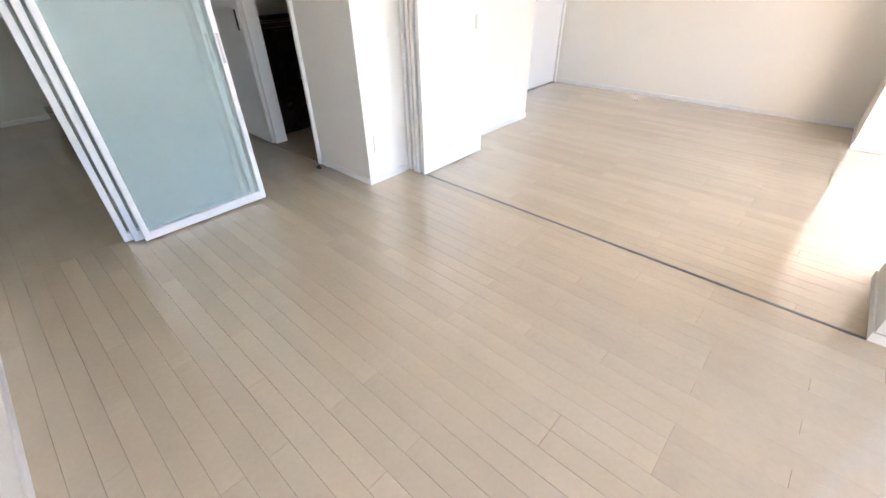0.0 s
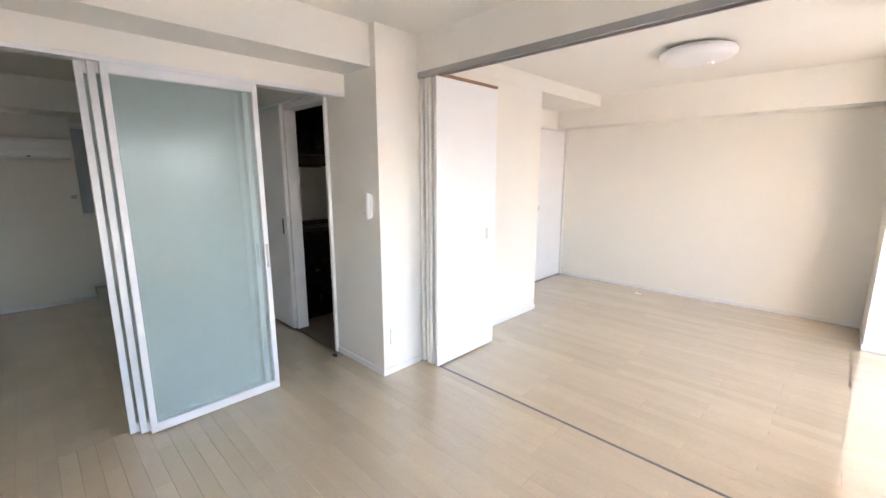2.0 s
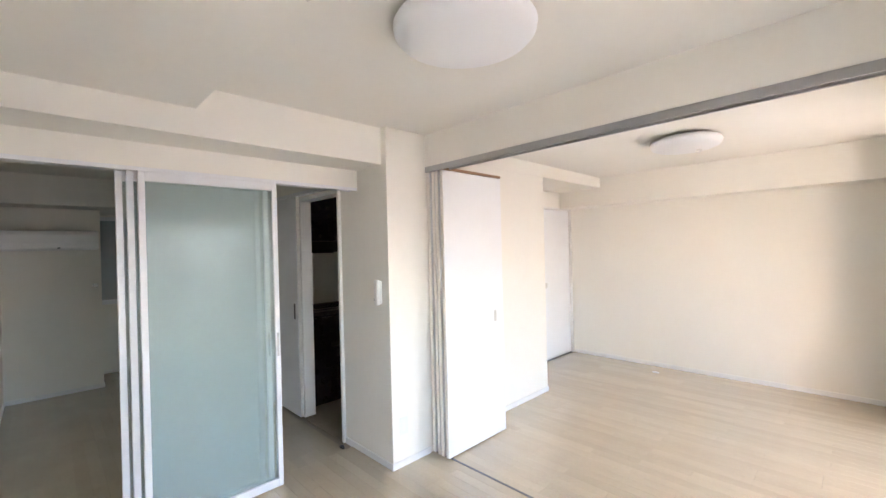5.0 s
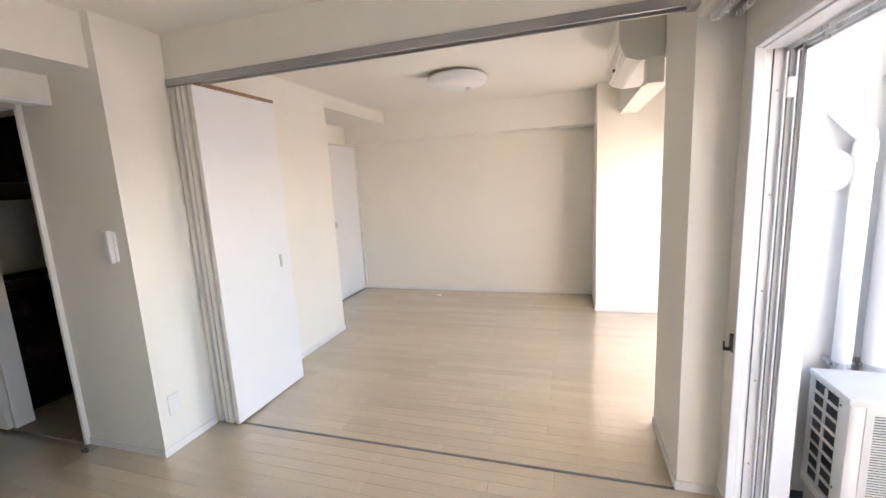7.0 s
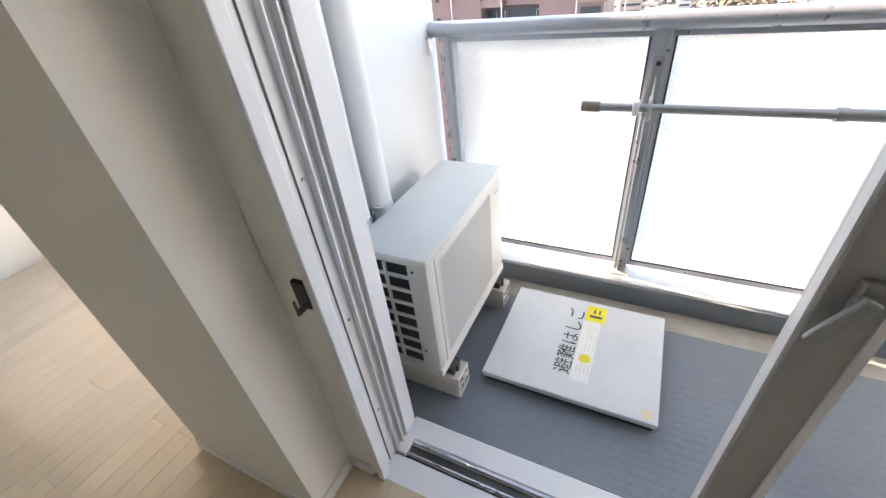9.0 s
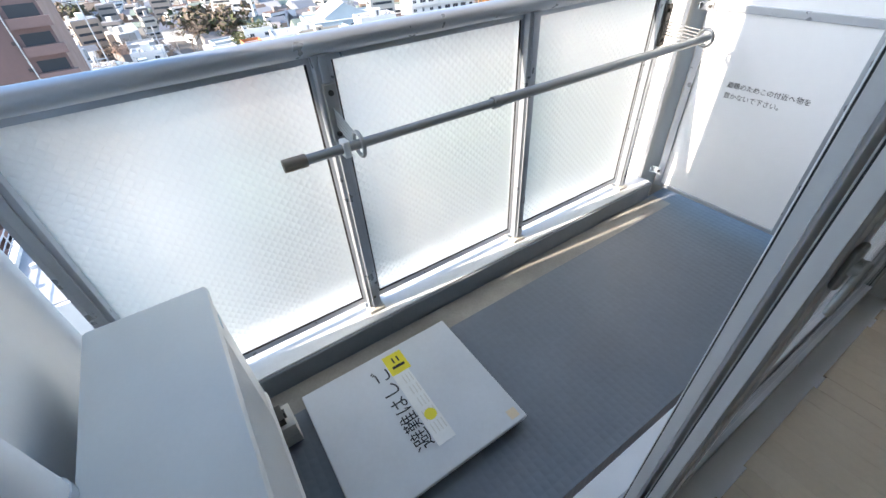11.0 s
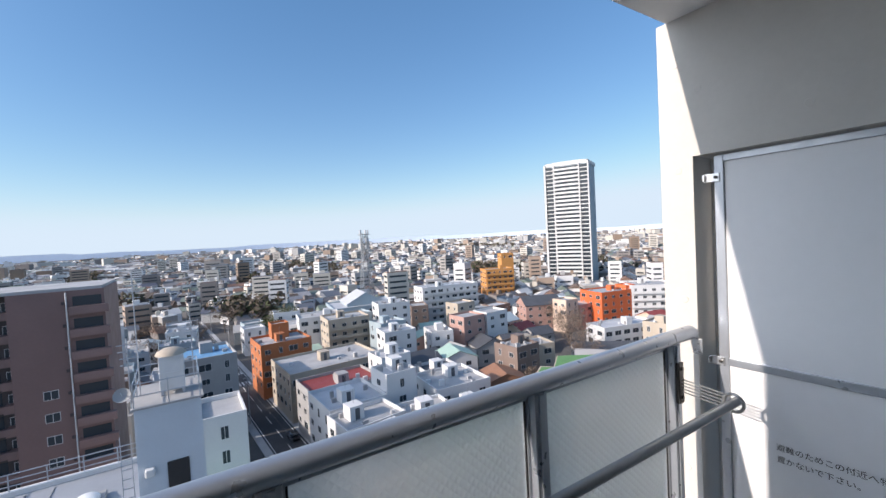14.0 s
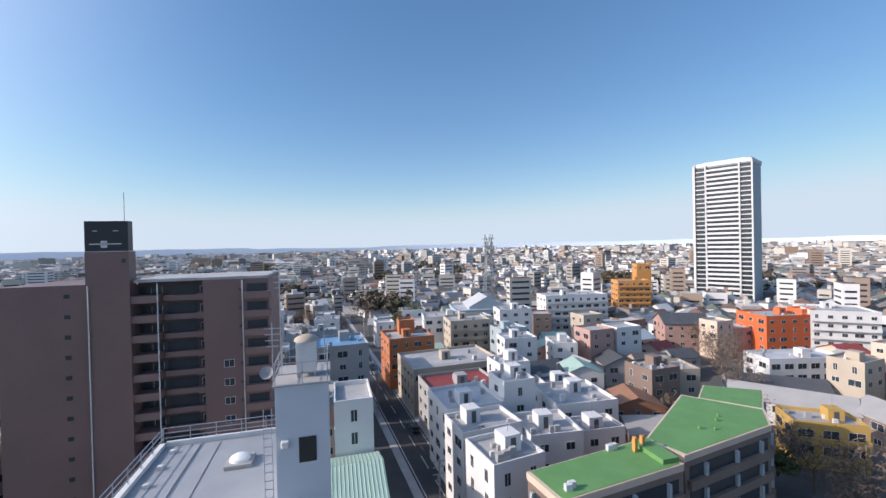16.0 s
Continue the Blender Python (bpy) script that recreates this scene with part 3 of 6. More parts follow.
# intercom handset
ic = thing("intercom", None, None, "white wall intercom handset", "intercom")
part("base", box(-1.55, -1.47, 1.497, 1.515, 1.14, 1.30, bevel=0.005), M_WHITEPLASTIC, ic)
part("handset", box(-1.505, -1.466, 1.468, 1.497, 1.132, 1.31, bevel=0.01), M_WHITEPLASTIC, ic)
part("button", box(-1.54, -1.52, 1.494, 1.4975, 1.16, 1.175), M_DARKMETAL, ic)
part("grille", boxes(*[(-1.545, -1.515, 1.4955, 1.4972, 1.24 + i * 0.01, 1.244 + i * 0.01) for i in range(4)]), M_EDGE, ic)

def wall_plate(x, y, z, label):
    e = thing("wall_socket", None, None, label, "socket")
    part("plate", box(x, x + 0.006, y - 0.035, y + 0.035, z - 0.06, z + 0.06, bevel=0.002), M_WHITEPLASTIC, e)
    part("insert", box(x + 0.004, x + 0.008, y - 0.012, y + 0.012, z - 0.035, z + 0.035, bevel=0.001), M_TRIM, e)


wall_plate(-1.39, 1.61, 0.28, "white wall socket low on a wall end")
tube_bit = thing("scrap", path_tube([(-0.86, 4.93, 0.006), (-0.82, 4.915, 0.006), (-0.80, 4.93, 0.005)], 0.006, 8), M_WHITEPLASTIC, "small white scrap lying on the floor", "scrap", smooth=True)

# air conditioners indoors
def indoor_unit(name_label, m, w, h, d, M_ACBODY=M_ACBODY):
    e = thing("air_conditioner", None, None, name_label, "air conditioner", m=m)
    bm = bmesh.new()
    prof = [(0, 0), (0, h), (d * 0.72, h), (d * 0.93, h * 0.93), (d, h * 0.75), (d, h * 0.30), (d * 0.88, h * 0.07), (d * 0.55, -0.004), (0.02, 0)]
    a = [bm.verts.new((0, -p, q)) for p, q in prof]
    b = [bm.verts.new((w, -p, q)) for p, q in prof]
    bm.faces.new(a)
    bm.faces.new(b[::-1])
    for i in range(len(prof)):
        j = (i + 1) % len(prof)
        bm.faces.new((a[i], b[i], b[j], a[j]))
    bmesh.ops.recalc_face_normals(bm, faces=bm.faces)
    bmesh.ops.bevel(bm, geom=bm.edges[:], offset=0.006, segments=2, affect="EDGES")
    part("body", bm, M_ACBODY, e)
    part("front_panel", box(0.012, w - 0.012, -d - 0.004, -d + 0.01, h * 0.33, h * 0.80, bevel=0.003), M_ACBODY, e)
    fl = part("flap", box(0.03, w - 0.03, -d * 0.93 - 0.004, -d * 0.93 + 0.004, h * 0.1, h * 0.27, bevel=0.002), M_ACBODY, e)
    part("slot", box(0.03, w - 0.03, -d * 0.97 - 0.002, -d * 0.9, h * 0.285, h * 0.315), M_DARKMETAL, e)
    part("indicator", box(w * 0.55, w * 0.58, -d * 0.99 - 0.004, -d * 0.95, h * 0.08, h * 0.13), M_DARKMETAL, e)
    return e


indoor_unit("white wall-mounted air conditioner in a dim room", pose(-5.312, -0.488, 1.60, 0, 0, 90), 0.76, 0.21, 0.19, M_ACPALE)
ac2 = indoor_unit("cream wall-mounted air conditioner high beside a window", pose(1.284, 3.26, 2.052, 0, 0, -90), 0.79, 0.295, 0.22)
part("screw_cap", bar((0.781, -0.10, 0.13), (0.786, -0.10, 0.13), 0.009), M_TRACKMETAL, ac2)
part("pipe_cover", box(0.69, 0.785, -0.085, 0.0, -0.125, 0.0, bevel=0.004), M_ACBODY, ac2)

# window with a blind in the dim room
blind = thing("window_blind", None, None, "grey venetian blind drawn over a window", "blind")
part("head_box", box(-5.999, -5.95, 0.31, 1.2, 1.98, 2.03, bevel=0.003), M_ALUWHITE, blind)
slat_me = mesh_of("slat", box(-0.0145, 0.0145, -0.44, 0.44, -0.0007, 0.0007), M_BLIND)
for i in range(41):
    piece("slat", slat_me, blind, pose(-5.97, 0.755, 0.965 + i * 0.0253, 0, 82, 0))
part("bottom_bar", box(-5.998, -5.96, 0.305, 1.199, 0.897, 0.957, bevel=0.003), M_ALUWHITE, blind)
w3 = thing("window_3", None, None, "narrow window behind a blind", kind="structure")
part("window_frame", boxes((-6.2, -6.15, 0.3, 0.34, 0.9, 2.03), (-6.2, -6.15, 1.16, 1.2, 0.9, 2.03), (-6.2, -6.15, 0.34, 1.16, 0.9, 0.94), (-6.2, -6.15, 0.34, 1.16, 1.99, 2.03)), M_ALU, w3)
part("pane", box(-6.18, -6.174, 0.34, 1.16, 0.94, 1.99), M_FROST, w3)
ct = thing("light_switch", box(-5.316, -5.306, 0.22, 0.27, 1.17, 1.21, bevel=0.002), M_TRACKMETAL, "small grey wall switch", "switch")

# kitchen in shade
counter = thing("kitchen_counter", None, None, "black kitchen counter with a hob in the dark", "kitchen counter")
part("body", box(-3.5, -2.88, 1.66, 3.4, 0.0, 0.88, bevel=0.003), M_KBLACK, counter)
for y in (1.66, 2.1, 2.54, 2.98):
    part("cabinet_door", box(-2.88, -2.862, y + 0.004, y + 0.432, 0.08, 0.86, bevel=0.002), M_KBLACK, counter)
part("worktop", box(-3.5, -2.85, 1.64, 3.42, 0.885, 0.92, bevel=0.004), M_DARKMETAL, counter)
part("hob", box(-3.4, -2.95, 1.75, 2.3, 0.92, 0.928, bevel=0.003), M_KBLACK, counter)
part("pan_support", boxes(*[(-3.3 + i * 0.09, -3.29 + i * 0.09, 1.8, 2.25, 0.928, 0.945) for i in range(4)]), M_KBLACK, counter)
cup = thing("kitchen_cabinet", None, None, "dark wall cabinet over a kitchen hob", "cabinet")
for y in (1.62, 2.2, 2.8):
    part("cabinet_body", box(-3.5, -2.9, y, y + 0.575, 1.62, 2.3, bevel=0.002), M_KBLACK, cup)
hood = thing("range_hood", None, None, "dark grey range hood with a curved lower edge", "range hood")
part("canopy", prism([(-3.5, 1.68), (-2.86, 1.68), (-2.86, 1.9), (-2.82, 1.98), (-2.82, 2.3), (-3.5, 2.3)], 1.53, 1.615), M_DARKMETAL, hood)
part("lip", boxes((-2.87, -2.845, 1.66, 1.92, 1.50, 1.53), (-2.845, -2.81, 1.92, 2.3, 1.51, 1.54)), M_KBLACK, hood)

# curtain rails above the balcony door
cr = thing("curtain_rail", None, None, "double metal curtain rail under the beam", "curtain rail")
for x in (1.33, 1.39):
    part("rail", boxes((x - 0.011, x + 0.011, -0.45, 1.84, 2.018, 2.034)), M_TRACKMETAL, cr)
    part("end_stop", box(x - 0.014, x + 0.014, 1.84, 1.865, 2.012, 2.038, bevel=0.003), M_EDGE, cr)
    part("runner", boxes(*[(x - 0.006, x + 0.006, 1.80 - i * 0.03, 1.815 - i * 0.03, 2.002, 2.019) for i in range(7)]), M_WHITEPLASTIC, cr)
for y in (1.6, 0.6, -0.3):
    part("bracket", boxes((1.31, 1.41, y - 0.012, y + 0.012, 2.034, 2.045)), M_TRACKMETAL, cr)
hk = thing("curtain_hook", boxes((1.434, 1.446, 1.80, 1.835, 0.73, 0.80), (1.41, 1.434, 1.806, 1.812, 0.735, 0.75), (1.405, 1.411, 1.806, 1.812, 0.735, 0.775), bevel=0.002), M_DARKMETAL, "dark metal tassel hook on the window wall", "hook")

# ---- balcony door ----
w1 = thing("window_1", None, None, "white aluminium sliding balcony door standing open", kind="structure")
part("window_frame", boxes((1.462, 1.668, 1.80, 1.828, -0.03, 1.9), (1.462, 1.668, -0.53, -0.5, -0.03, 1.9), (1.462, 1.668, -0.5, 1.80, 1.872, 1.8995), bevel=0.002), M_ALUWHITE, w1)
part("casing", boxes((1.436, 1.470, 1.777, 1.799, 0.0, 1.92), (1.436, 1.470, -0.5, 1.777, 1.878, 1.92), bevel=0.003), M_ALUWHITE, w1, "white casing round the opening")
part("jamb_fin", boxes((1.535, 1.54, 1.784, 1.801, 0.0, 1.872), (1.566, 1.571, 1.784, 1.801, 0.0, 1.872), (1.592, 1.597, 1.784, 1.801, 0.0, 1.872)), M_ALUWHITE, w1)
part("gasket", boxes((1.543, 1.550, 1.793, 1.8005, 0.0, 1.872), (1.575, 1.581, 1.793, 1.8005, 0.0, 1.872), (1.5, 1.503, 1.797, 1.8005, 0.0, 1.872)), M_GASKET, w1)
part("stop_block", box(1.542, 1.565, 1.780, 1.801, 1.70, 1.77, bevel=0.003), M_WHITEPLASTIC, w1)
for z in (0.25, 0.62, 0.99, 1.36, 1.73):
    part("screw", bar((1.520, 1.802, z), (1.520, 1.797, z), 0.004, 8), M_POLE, w1)
part("head_fin", boxes((1.535, 1.54, -0.5, 1.799, 1.855, 1.873), (1.566, 1.571, -0.5, 1.799, 1.855, 1.873), (1.592, 1.597, -0.5, 1.799, 1.855, 1.873)), M_ALU, w1)
part("sill", boxes((1.436, 1.53, -0.5, 1.7985, -0.05, -0.006), (1.53, 1.60, -0.5, 1.7985, -0.05, -0.022), (1.60, 1.675, -0.5, 1.7985, -0.06, -0.014), bevel=0.002), M_ALUWHITE, w1)
part("sill_rail", boxes((1.545, 1.549, -0.5, 1.797, -0.022, -0.006), (1.583, 1.587, -0.5, 1.797, -0.022, -0.006)), M_ALU, w1)
part("drain_gap", boxes((1.535, 1.542, -0.45, 1.772, -0.0225, -0.0205), (1.553, 1.579, -0.45, 1.772, -0.0225, -0.0205)), M_DARKMETAL, w1)
part("corner_block", box(1.536, 1.60, 1.762, 1.798, -0.022, 0.004, bevel=0.003), M_WHITEPLASTIC, w1)


def sash(x, y0, y1, lock):
    w = 0.068
    s = part("sash", boxes((x, x + 0.034, y0, y0 + w, 0.0, 1.868), (x, x + 0.034, y1 - w, y1, 0.0, 1.868),
                           (x, x + 0.034, y0 + w, y1 - w, 0.0, 0.08), (x, x + 0.034, y0 + w, y1 - w, 1.80, 1.868), bevel=0.002), M_SASH if lock else M_ALUWHITE, w1)
    part("edge_strip", boxes((x + 0.006, x + 0.028, y1 - 0.001, y1 + 0.004, 0.002, 1.866), (x - 0.004, x + 0.001, y1 - w - 0.004, y1 - w + 0.008, 0.08, 1.80)), M_ALUWHITE, s, "pale edge strip")
    g = part("pane", box(x + 0.013, x + 0.019, y0 + w - 0.002, y1 - w + 0.002, 0.078, 1.802), M_CLEAR, s)
    g.visible_shadow = False
    part("gasket", boxes((x + 0.008, x + 0.0125, y1 - w - 0.006, y1 - w, 0.08, 1.80), (x + 0.008, x + 0.0125, y0 + w, y0 + w + 0.006, 0.08, 1.80), (x + 0.026, x + 0.031, y1, y1 + 0.003, 0.0, 1.868)), M_BLACK, s)
    if lock:
        k = part("crescent_lock", box(x - 0.011, x, y1 - 0.050, y1 - 0.022, 0.905, 0.975, bevel=0.005), M_POLE, s, "grey crescent lock")
        part("pivot", bar((x - 0.018, y1 - 0.032, 0.945), (x - 0.009, y1 - 0.032, 0.945), 0.013, 18), M_POLE, k, smooth=True)
        part("lever", box(-0.005, 0.005, -0.010, 0.010, -0.068, 0.014, bevel=0.004), M_POLE, k, "flat lever hanging down", at=pose(x - 0.019, y1 - 0.031, 0.945, 24, 0, 0))
    return s


sash(1.512, -0.48, 1.02, True)
sash(1.556, -0.5, 1.005, False)

# next window, beyond the pillar
w2 = thing("window_2", None, None, "white aluminium sliding window of the next room", kind="structure")
part("window_frame", boxes((1.91, 2.08, 2.6, 2.64, 0.0, 1.9), (1.91, 2.08, 4.42, 4.46, 0.0, 1.9), (1.91, 2.08, 2.64, 4.42, 1.86, 1.9), (1.91, 2.08, 2.64, 4.42, -0.02, 0.04)), M_ALUWHITE, w2)
for x, a, b in ((1.97, 2.64, 3.56), (2.01, 3.5, 4.42)):
    s = part("sash", boxes((x, x + 0.03, a, a + 0.05, 0.04, 1.86), (x, x + 0.03, b - 0.05, b, 0.04, 1.86), (x, x + 0.03, a + 0.05, b - 0.05, 0.04, 0.11), (x, x + 0.03, a + 0.05, b - 0.05, 1.8, 1.86)), M_ALUWHITE, w2)
    g = part("pane", box(x + 0.012, x + 0.018, a + 0.05, b - 0.05, 0.11, 1.8), M_CLEAR, s)
    g.visible_shadow = False

# ---- balcony shell ----
BF = -0.06
structure("balcony_floor", boxes((1.7, 2.44, -0.75, 2.10, -0.25, BF), (2.44, 2.58, -0.75, 2.10, -0.25, BF - 0.012)), [M_BALFLOOR], "grey embossed vinyl balcony floor")
structure("balcony_gutter", box(2.445, 2.565, -0.58, 2.098, BF - 0.0115, BF - 0.008), M_GUTTER, "stained pale balcony gutter")
structure("balcony_curb", box(2.571, 2.834, -0.54, 2.3, -0.35, 0.03, bevel=0.006), M_CURB, "grey coated concrete curb")
# thin cap over the grey curb, sun's brightness put into its colour
structure("balcony_curb_cap", box(2.582, 2.83, -0.535, 2.098, 0.030, 0.036, bevel=0.002), M_CURBTOP, "pale coated curb top, brightened for sunlight")
structure("wall_balcony_house", boxes((1.7, 1.71, 1.885, 2.10, -0.1, 2.45), (1.7, 1.722, -0.75, 1.80, 1.9, 2.45)), M_BALPAINT, "white painted outside wall")
structure("wall_balcony_north", box(1.7, 2.70, 2.10, 2.28, -0.35, 2.45, bevel=0.006), M_BALPAINT, "white painted concrete balcony side wall")
structure("balcony_ceiling", boxes((1.446, 2.745, -0.8, 6.0, 2.45, 2.63)), M_BALPAINT, "white painted balcony slab")
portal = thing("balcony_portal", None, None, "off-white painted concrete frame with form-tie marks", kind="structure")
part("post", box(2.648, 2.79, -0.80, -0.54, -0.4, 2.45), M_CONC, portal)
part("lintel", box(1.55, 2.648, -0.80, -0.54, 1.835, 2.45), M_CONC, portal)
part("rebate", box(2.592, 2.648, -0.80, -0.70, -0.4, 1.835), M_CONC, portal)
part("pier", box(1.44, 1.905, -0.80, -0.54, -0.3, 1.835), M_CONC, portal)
structure("facade", boxes((1.44, 1.70, -9.0, -0.80, -40, 6), (2.1, 2.6, 2.28, 2.5, -40, 2.45), (1.46, 2.1, 5.4, 12, -40, 6), (1.46, 2.6, 2.5, 5.4, -40, -0.36), (1.44, 1.72, -0.8, 4.6, 2.63, 6), (1.44, 2.6, -0.8, 4.6, -40, -0.36)), M_BALPAINT, "white painted facade of the flat's own block")
for x, z in ((2.71, 2.25), (2.71, 1.78), (2.70, 1.20), (2.71, 0.42), (2.25, 1.95), (2.62, 2.12)):
    thing("form_tie_mark", lathe([(0, 0.002), (0.014, 0.002), (0.016, 0), (0.016, -0.002)], 20), M_CONC, "round plugged form-tie mark on painted concrete", "plug", "form-tie marks", m=pose(x, -0.54, z, -90), smooth=True)

# fire partition
pp = thing("fire_partition", None, None, "white board balcony partition in an aluminium frame", "partition")
part("frame", boxes((2.552, 2.588, -0.628, -0.592, 0.0, 1.828), (1.908, 1.944, -0.628, -0.592, 0.0, 1.828), (1.944, 2.552, -0.628, -0.592, 1.80, 1.828), (1.944, 2.552, -0.628, -0.592, 0.92, 0.952), (1.944, 2.552, -0.628, -0.592, 0.0, 0.022), bevel=0.002), M_RAIL, pp)
part("board", box(1.944, 2.552, -0.618, -0.603, 0.952, 1.80), M_PANEL, pp)
part("board", box(1.944, 2.552, -0.618, -0.603, 0.022, 0.92), M_PANEL, pp)
for z in (1.735, 0.935, 0.09):
    b = part("bracket", boxes((2.566, 2.625, -0.592, -0.586, z - 0.018, z + 0.018), (2.618, 2.625, -0.592, -0.57, z - 0.014, z + 0.014), bevel=0.001), M_ALU, pp, "small steel bracket")
    part("bolt", bar((2.578, -0.590, z), (2.578, -0.578, z), 0.007, 8), M_DARKMETAL, b)
for z in (1.75, 0.92):
    part("bracket", box(1.90, 1.935, -0.592, -0.586, z - 0.02, z + 0.02, bevel=0.001), M_ALU, pp)


def lettering(parent, body, size, m, material_, align="LEFT", name="lettering", label="black printed lettering"):
    """Flat printed words as a mesh under their thing."""
    cu = bpy.data.curves.new(name, "FONT")
    cu.body, cu.size, cu.align_x = body, size, align
    cu.resolution_u = 3
    tmp = bpy.data.objects.new("tmp", cu)
    scene.collection.objects.link(tmp)
    bpy.context.view_layer.update()
    me = bpy.data.meshes.new_from_object(tmp.evaluated_get(bpy.context.evaluated_depsgraph_get()))
    bpy.data.objects.remove(tmp)
    bpy.data.curves.remove(cu)
    me.name = name
    me.materials.clear()
    me.materials.append(material_)
    ob = new(name, me)
    ob.parent, ob.matrix_basis = parent, m
    return tagged(ob, label)


lettering(pp, "避難のためこの付近へ物を", 0.029, pose(2.393, -0.6015, 0.615, 90, 0, 180), M_INK)
lettering(pp, "置かないで下さい。", 0.029, pose(2.393, -0.6015, 0.567, 90, 0, 180), M_INK)

# white steel casing beside the partition
cs = thing("steel_casing", None, None, "white steel casing with slots beside a partition", "casing")
part("body", box(1.724, 1.852, -0.566, -0.47, 0.56, 1.98, bevel=0.004), M_ACWHITE, cs)
part("edge_post", boxes((1.842, 1.868, -0.566, -0.455, 0.55, 2.0), bevel=0.003), M_ALUWHITE, cs)
for i in range(3):
    part("slot", box(1.846, 1.864, -0.4555, -0.4535, 1.42 + i * 0.095, 1.49 + i * 0.095), M_BLACK, cs)
part("latch", box(1.826, 1.864, -0.456, -0.44, 1.325, 1.352, bevel=0.002), M_BLACK, cs)
for z in (0.75, 1.33, 1.8):
    part("rivet", bar((1.785, -0.47, z), (1.785, -0.466, z), 0.008, 10), M_ALU, cs)

# ---- balustrade ----
RX = 2.662
bal = thing("balustrade", None, None, "aluminium balcony balustrade with patterned wired glass", "balustrade")
bm = bmesh.new()
bmesh.ops.create_cone(bm, cap_ends=True, segments=20, radius1=0.034, radius2=0.034, depth=2.59, matrix=Matrix.Translation((RX - 0.004, 0.805, 1.066)) @ Matrix.Rotation(radians(90), 4, "X") @ Matrix.Diagonal((1, 0.85, 1, 1)))
part("handrail", bm, M_RAIL, bal, "satin silver oval handrail", smooth=True)
for y0, y1 in ((2.088, 2.101), (-0.49, -0.478)):
    part("end_bracket", boxes((RX - 0.055, RX - 0.02, y0 - 0.0, y1, 0.98, 1.045), bevel=0.002), M_ALU, bal)
for y in (2.02, 1.246, 0.458, -0.338):
    p = part("post", boxes((RX - 0.027, RX + 0.027, y - 0.026, y + 0.026, 0.06, 1.043), (RX - 0.034, RX - 0.027, y - 0.012, y + 0.012, 0.06, 1.04), bevel=0.002), M_RAIL, bal)
    part("foot", boxes((RX - 0.018, RX + 0.018, y - 0.018, y + 0.018, 0.03, 0.075), (RX - 0.04, RX + 0.04, y - 0.036, y + 0.036, 0.033, 0.052), bevel=0.004), M_BLOCKFOOT, p, "mortar grey foot")
    part("screw", bar((RX - 0.037, y, 0.12), (RX - 0.032, y, 0.12), 0.005, 8), M_DARKMETAL, p)
for a, b in ((2.045, 1.272), (1.22, 0.484), (0.432, -0.312)):
    fr = part("glass_frame", boxes((RX + 0.004, RX + 0.024, b, a, 0.075, 0.098), (RX + 0.004, RX + 0.024, b, a, 1.018, 1.04), (RX + 0.002, RX + 0.026, a - 0.010, a, 0.098, 1.018), (RX + 0.002, RX + 0.026, b, b + 0.010, 0.098, 1.018)), M_RAIL, bal)
    g = part("pane", box(RX + 0.010, RX + 0.018, b + 0.008, a - 0.008, 0.096, 1.02), M_WIRED, fr, "translucent patterned wired glass")
    g.visible_shadow = False
    part("gasket", boxes((RX + 0.006, RX + 0.010, b + 0.010, b + 0.016, 0.098, 1.018), (RX + 0.006, RX + 0.010, a - 0.016, a - 0.010, 0.098, 1.018), (RX + 0.006, RX + 0.010, b + 0.01, a - 0.01, 0.098, 0.104)), M_BLACK, fr)

# laundry pole on two looped arms
pole = thing("laundry_pole", None, None, "grey steel telescopic laundry pole on two wire arms", "laundry pole")
part("tube", bar((2.474, 1.40, 0.843), (2.459, 0.75, 0.85), 0.0135, 16), M_POLE, pole, smooth=True)
part("tube", bar((2.459, 0.78, 0.85), (2.432, -0.38, 0.862), 0.0165, 16), M_POLE, pole, smooth=True)
part("collar", bar((2.459, 0.765, 0.85), (2.459, 0.79, 0.85), 0.0195, 16), M_POLE, pole, smooth=True)
part("end_cap", bar((2.475, 1.455, 0.843), (2.474, 1.395, 0.843), 0.017, 14, 0.0175), M_CAP, pole, "brownish plastic end cap", smooth=True)
part("clip", boxes((2.455, 2.491, 1.276, 1.296, 0.82, 0.867), bevel=0.004), M_WHITEPLASTIC, pole)
for y, tag, px, pz in ((1.246, 0, 2.470, 0.844), (-0.338, 1, 2.433, 0.862)):
    arm = thing("pole_arm", None, None, "grey swing arm of parallel rods ending in a loop", "pole arm", "laundry pole arms")
    part("mount", boxes((2.620, 2.636, y - 0.018, y + 0.018, 0.80, 0.97), bevel=0.003), M_DARKMETAL if tag else M_POLE, arm)
    for z in (0.945, 0.825):
        part("bolt", bar((2.621, y, z), (2.614, y, z), 0.008, 10), M_DARKMETAL, arm)
    for k in range(5):
        z = 0.89 - k * 0.013
        part("rod", bar((2.624, y, z + 0.012), (px + 0.033, y, pz + 0.026 - k * 0.013), 0.0028, 6), M_POLE, arm)
    part("loop", lathe([(0.033 + 0.006 * math.cos(a * math.pi / 4), 0.006 * math.sin(a * math.pi / 4)) for a in range(9)], 28), M_POLE, arm, at=pose(px, y, pz, 90), smooth=True)

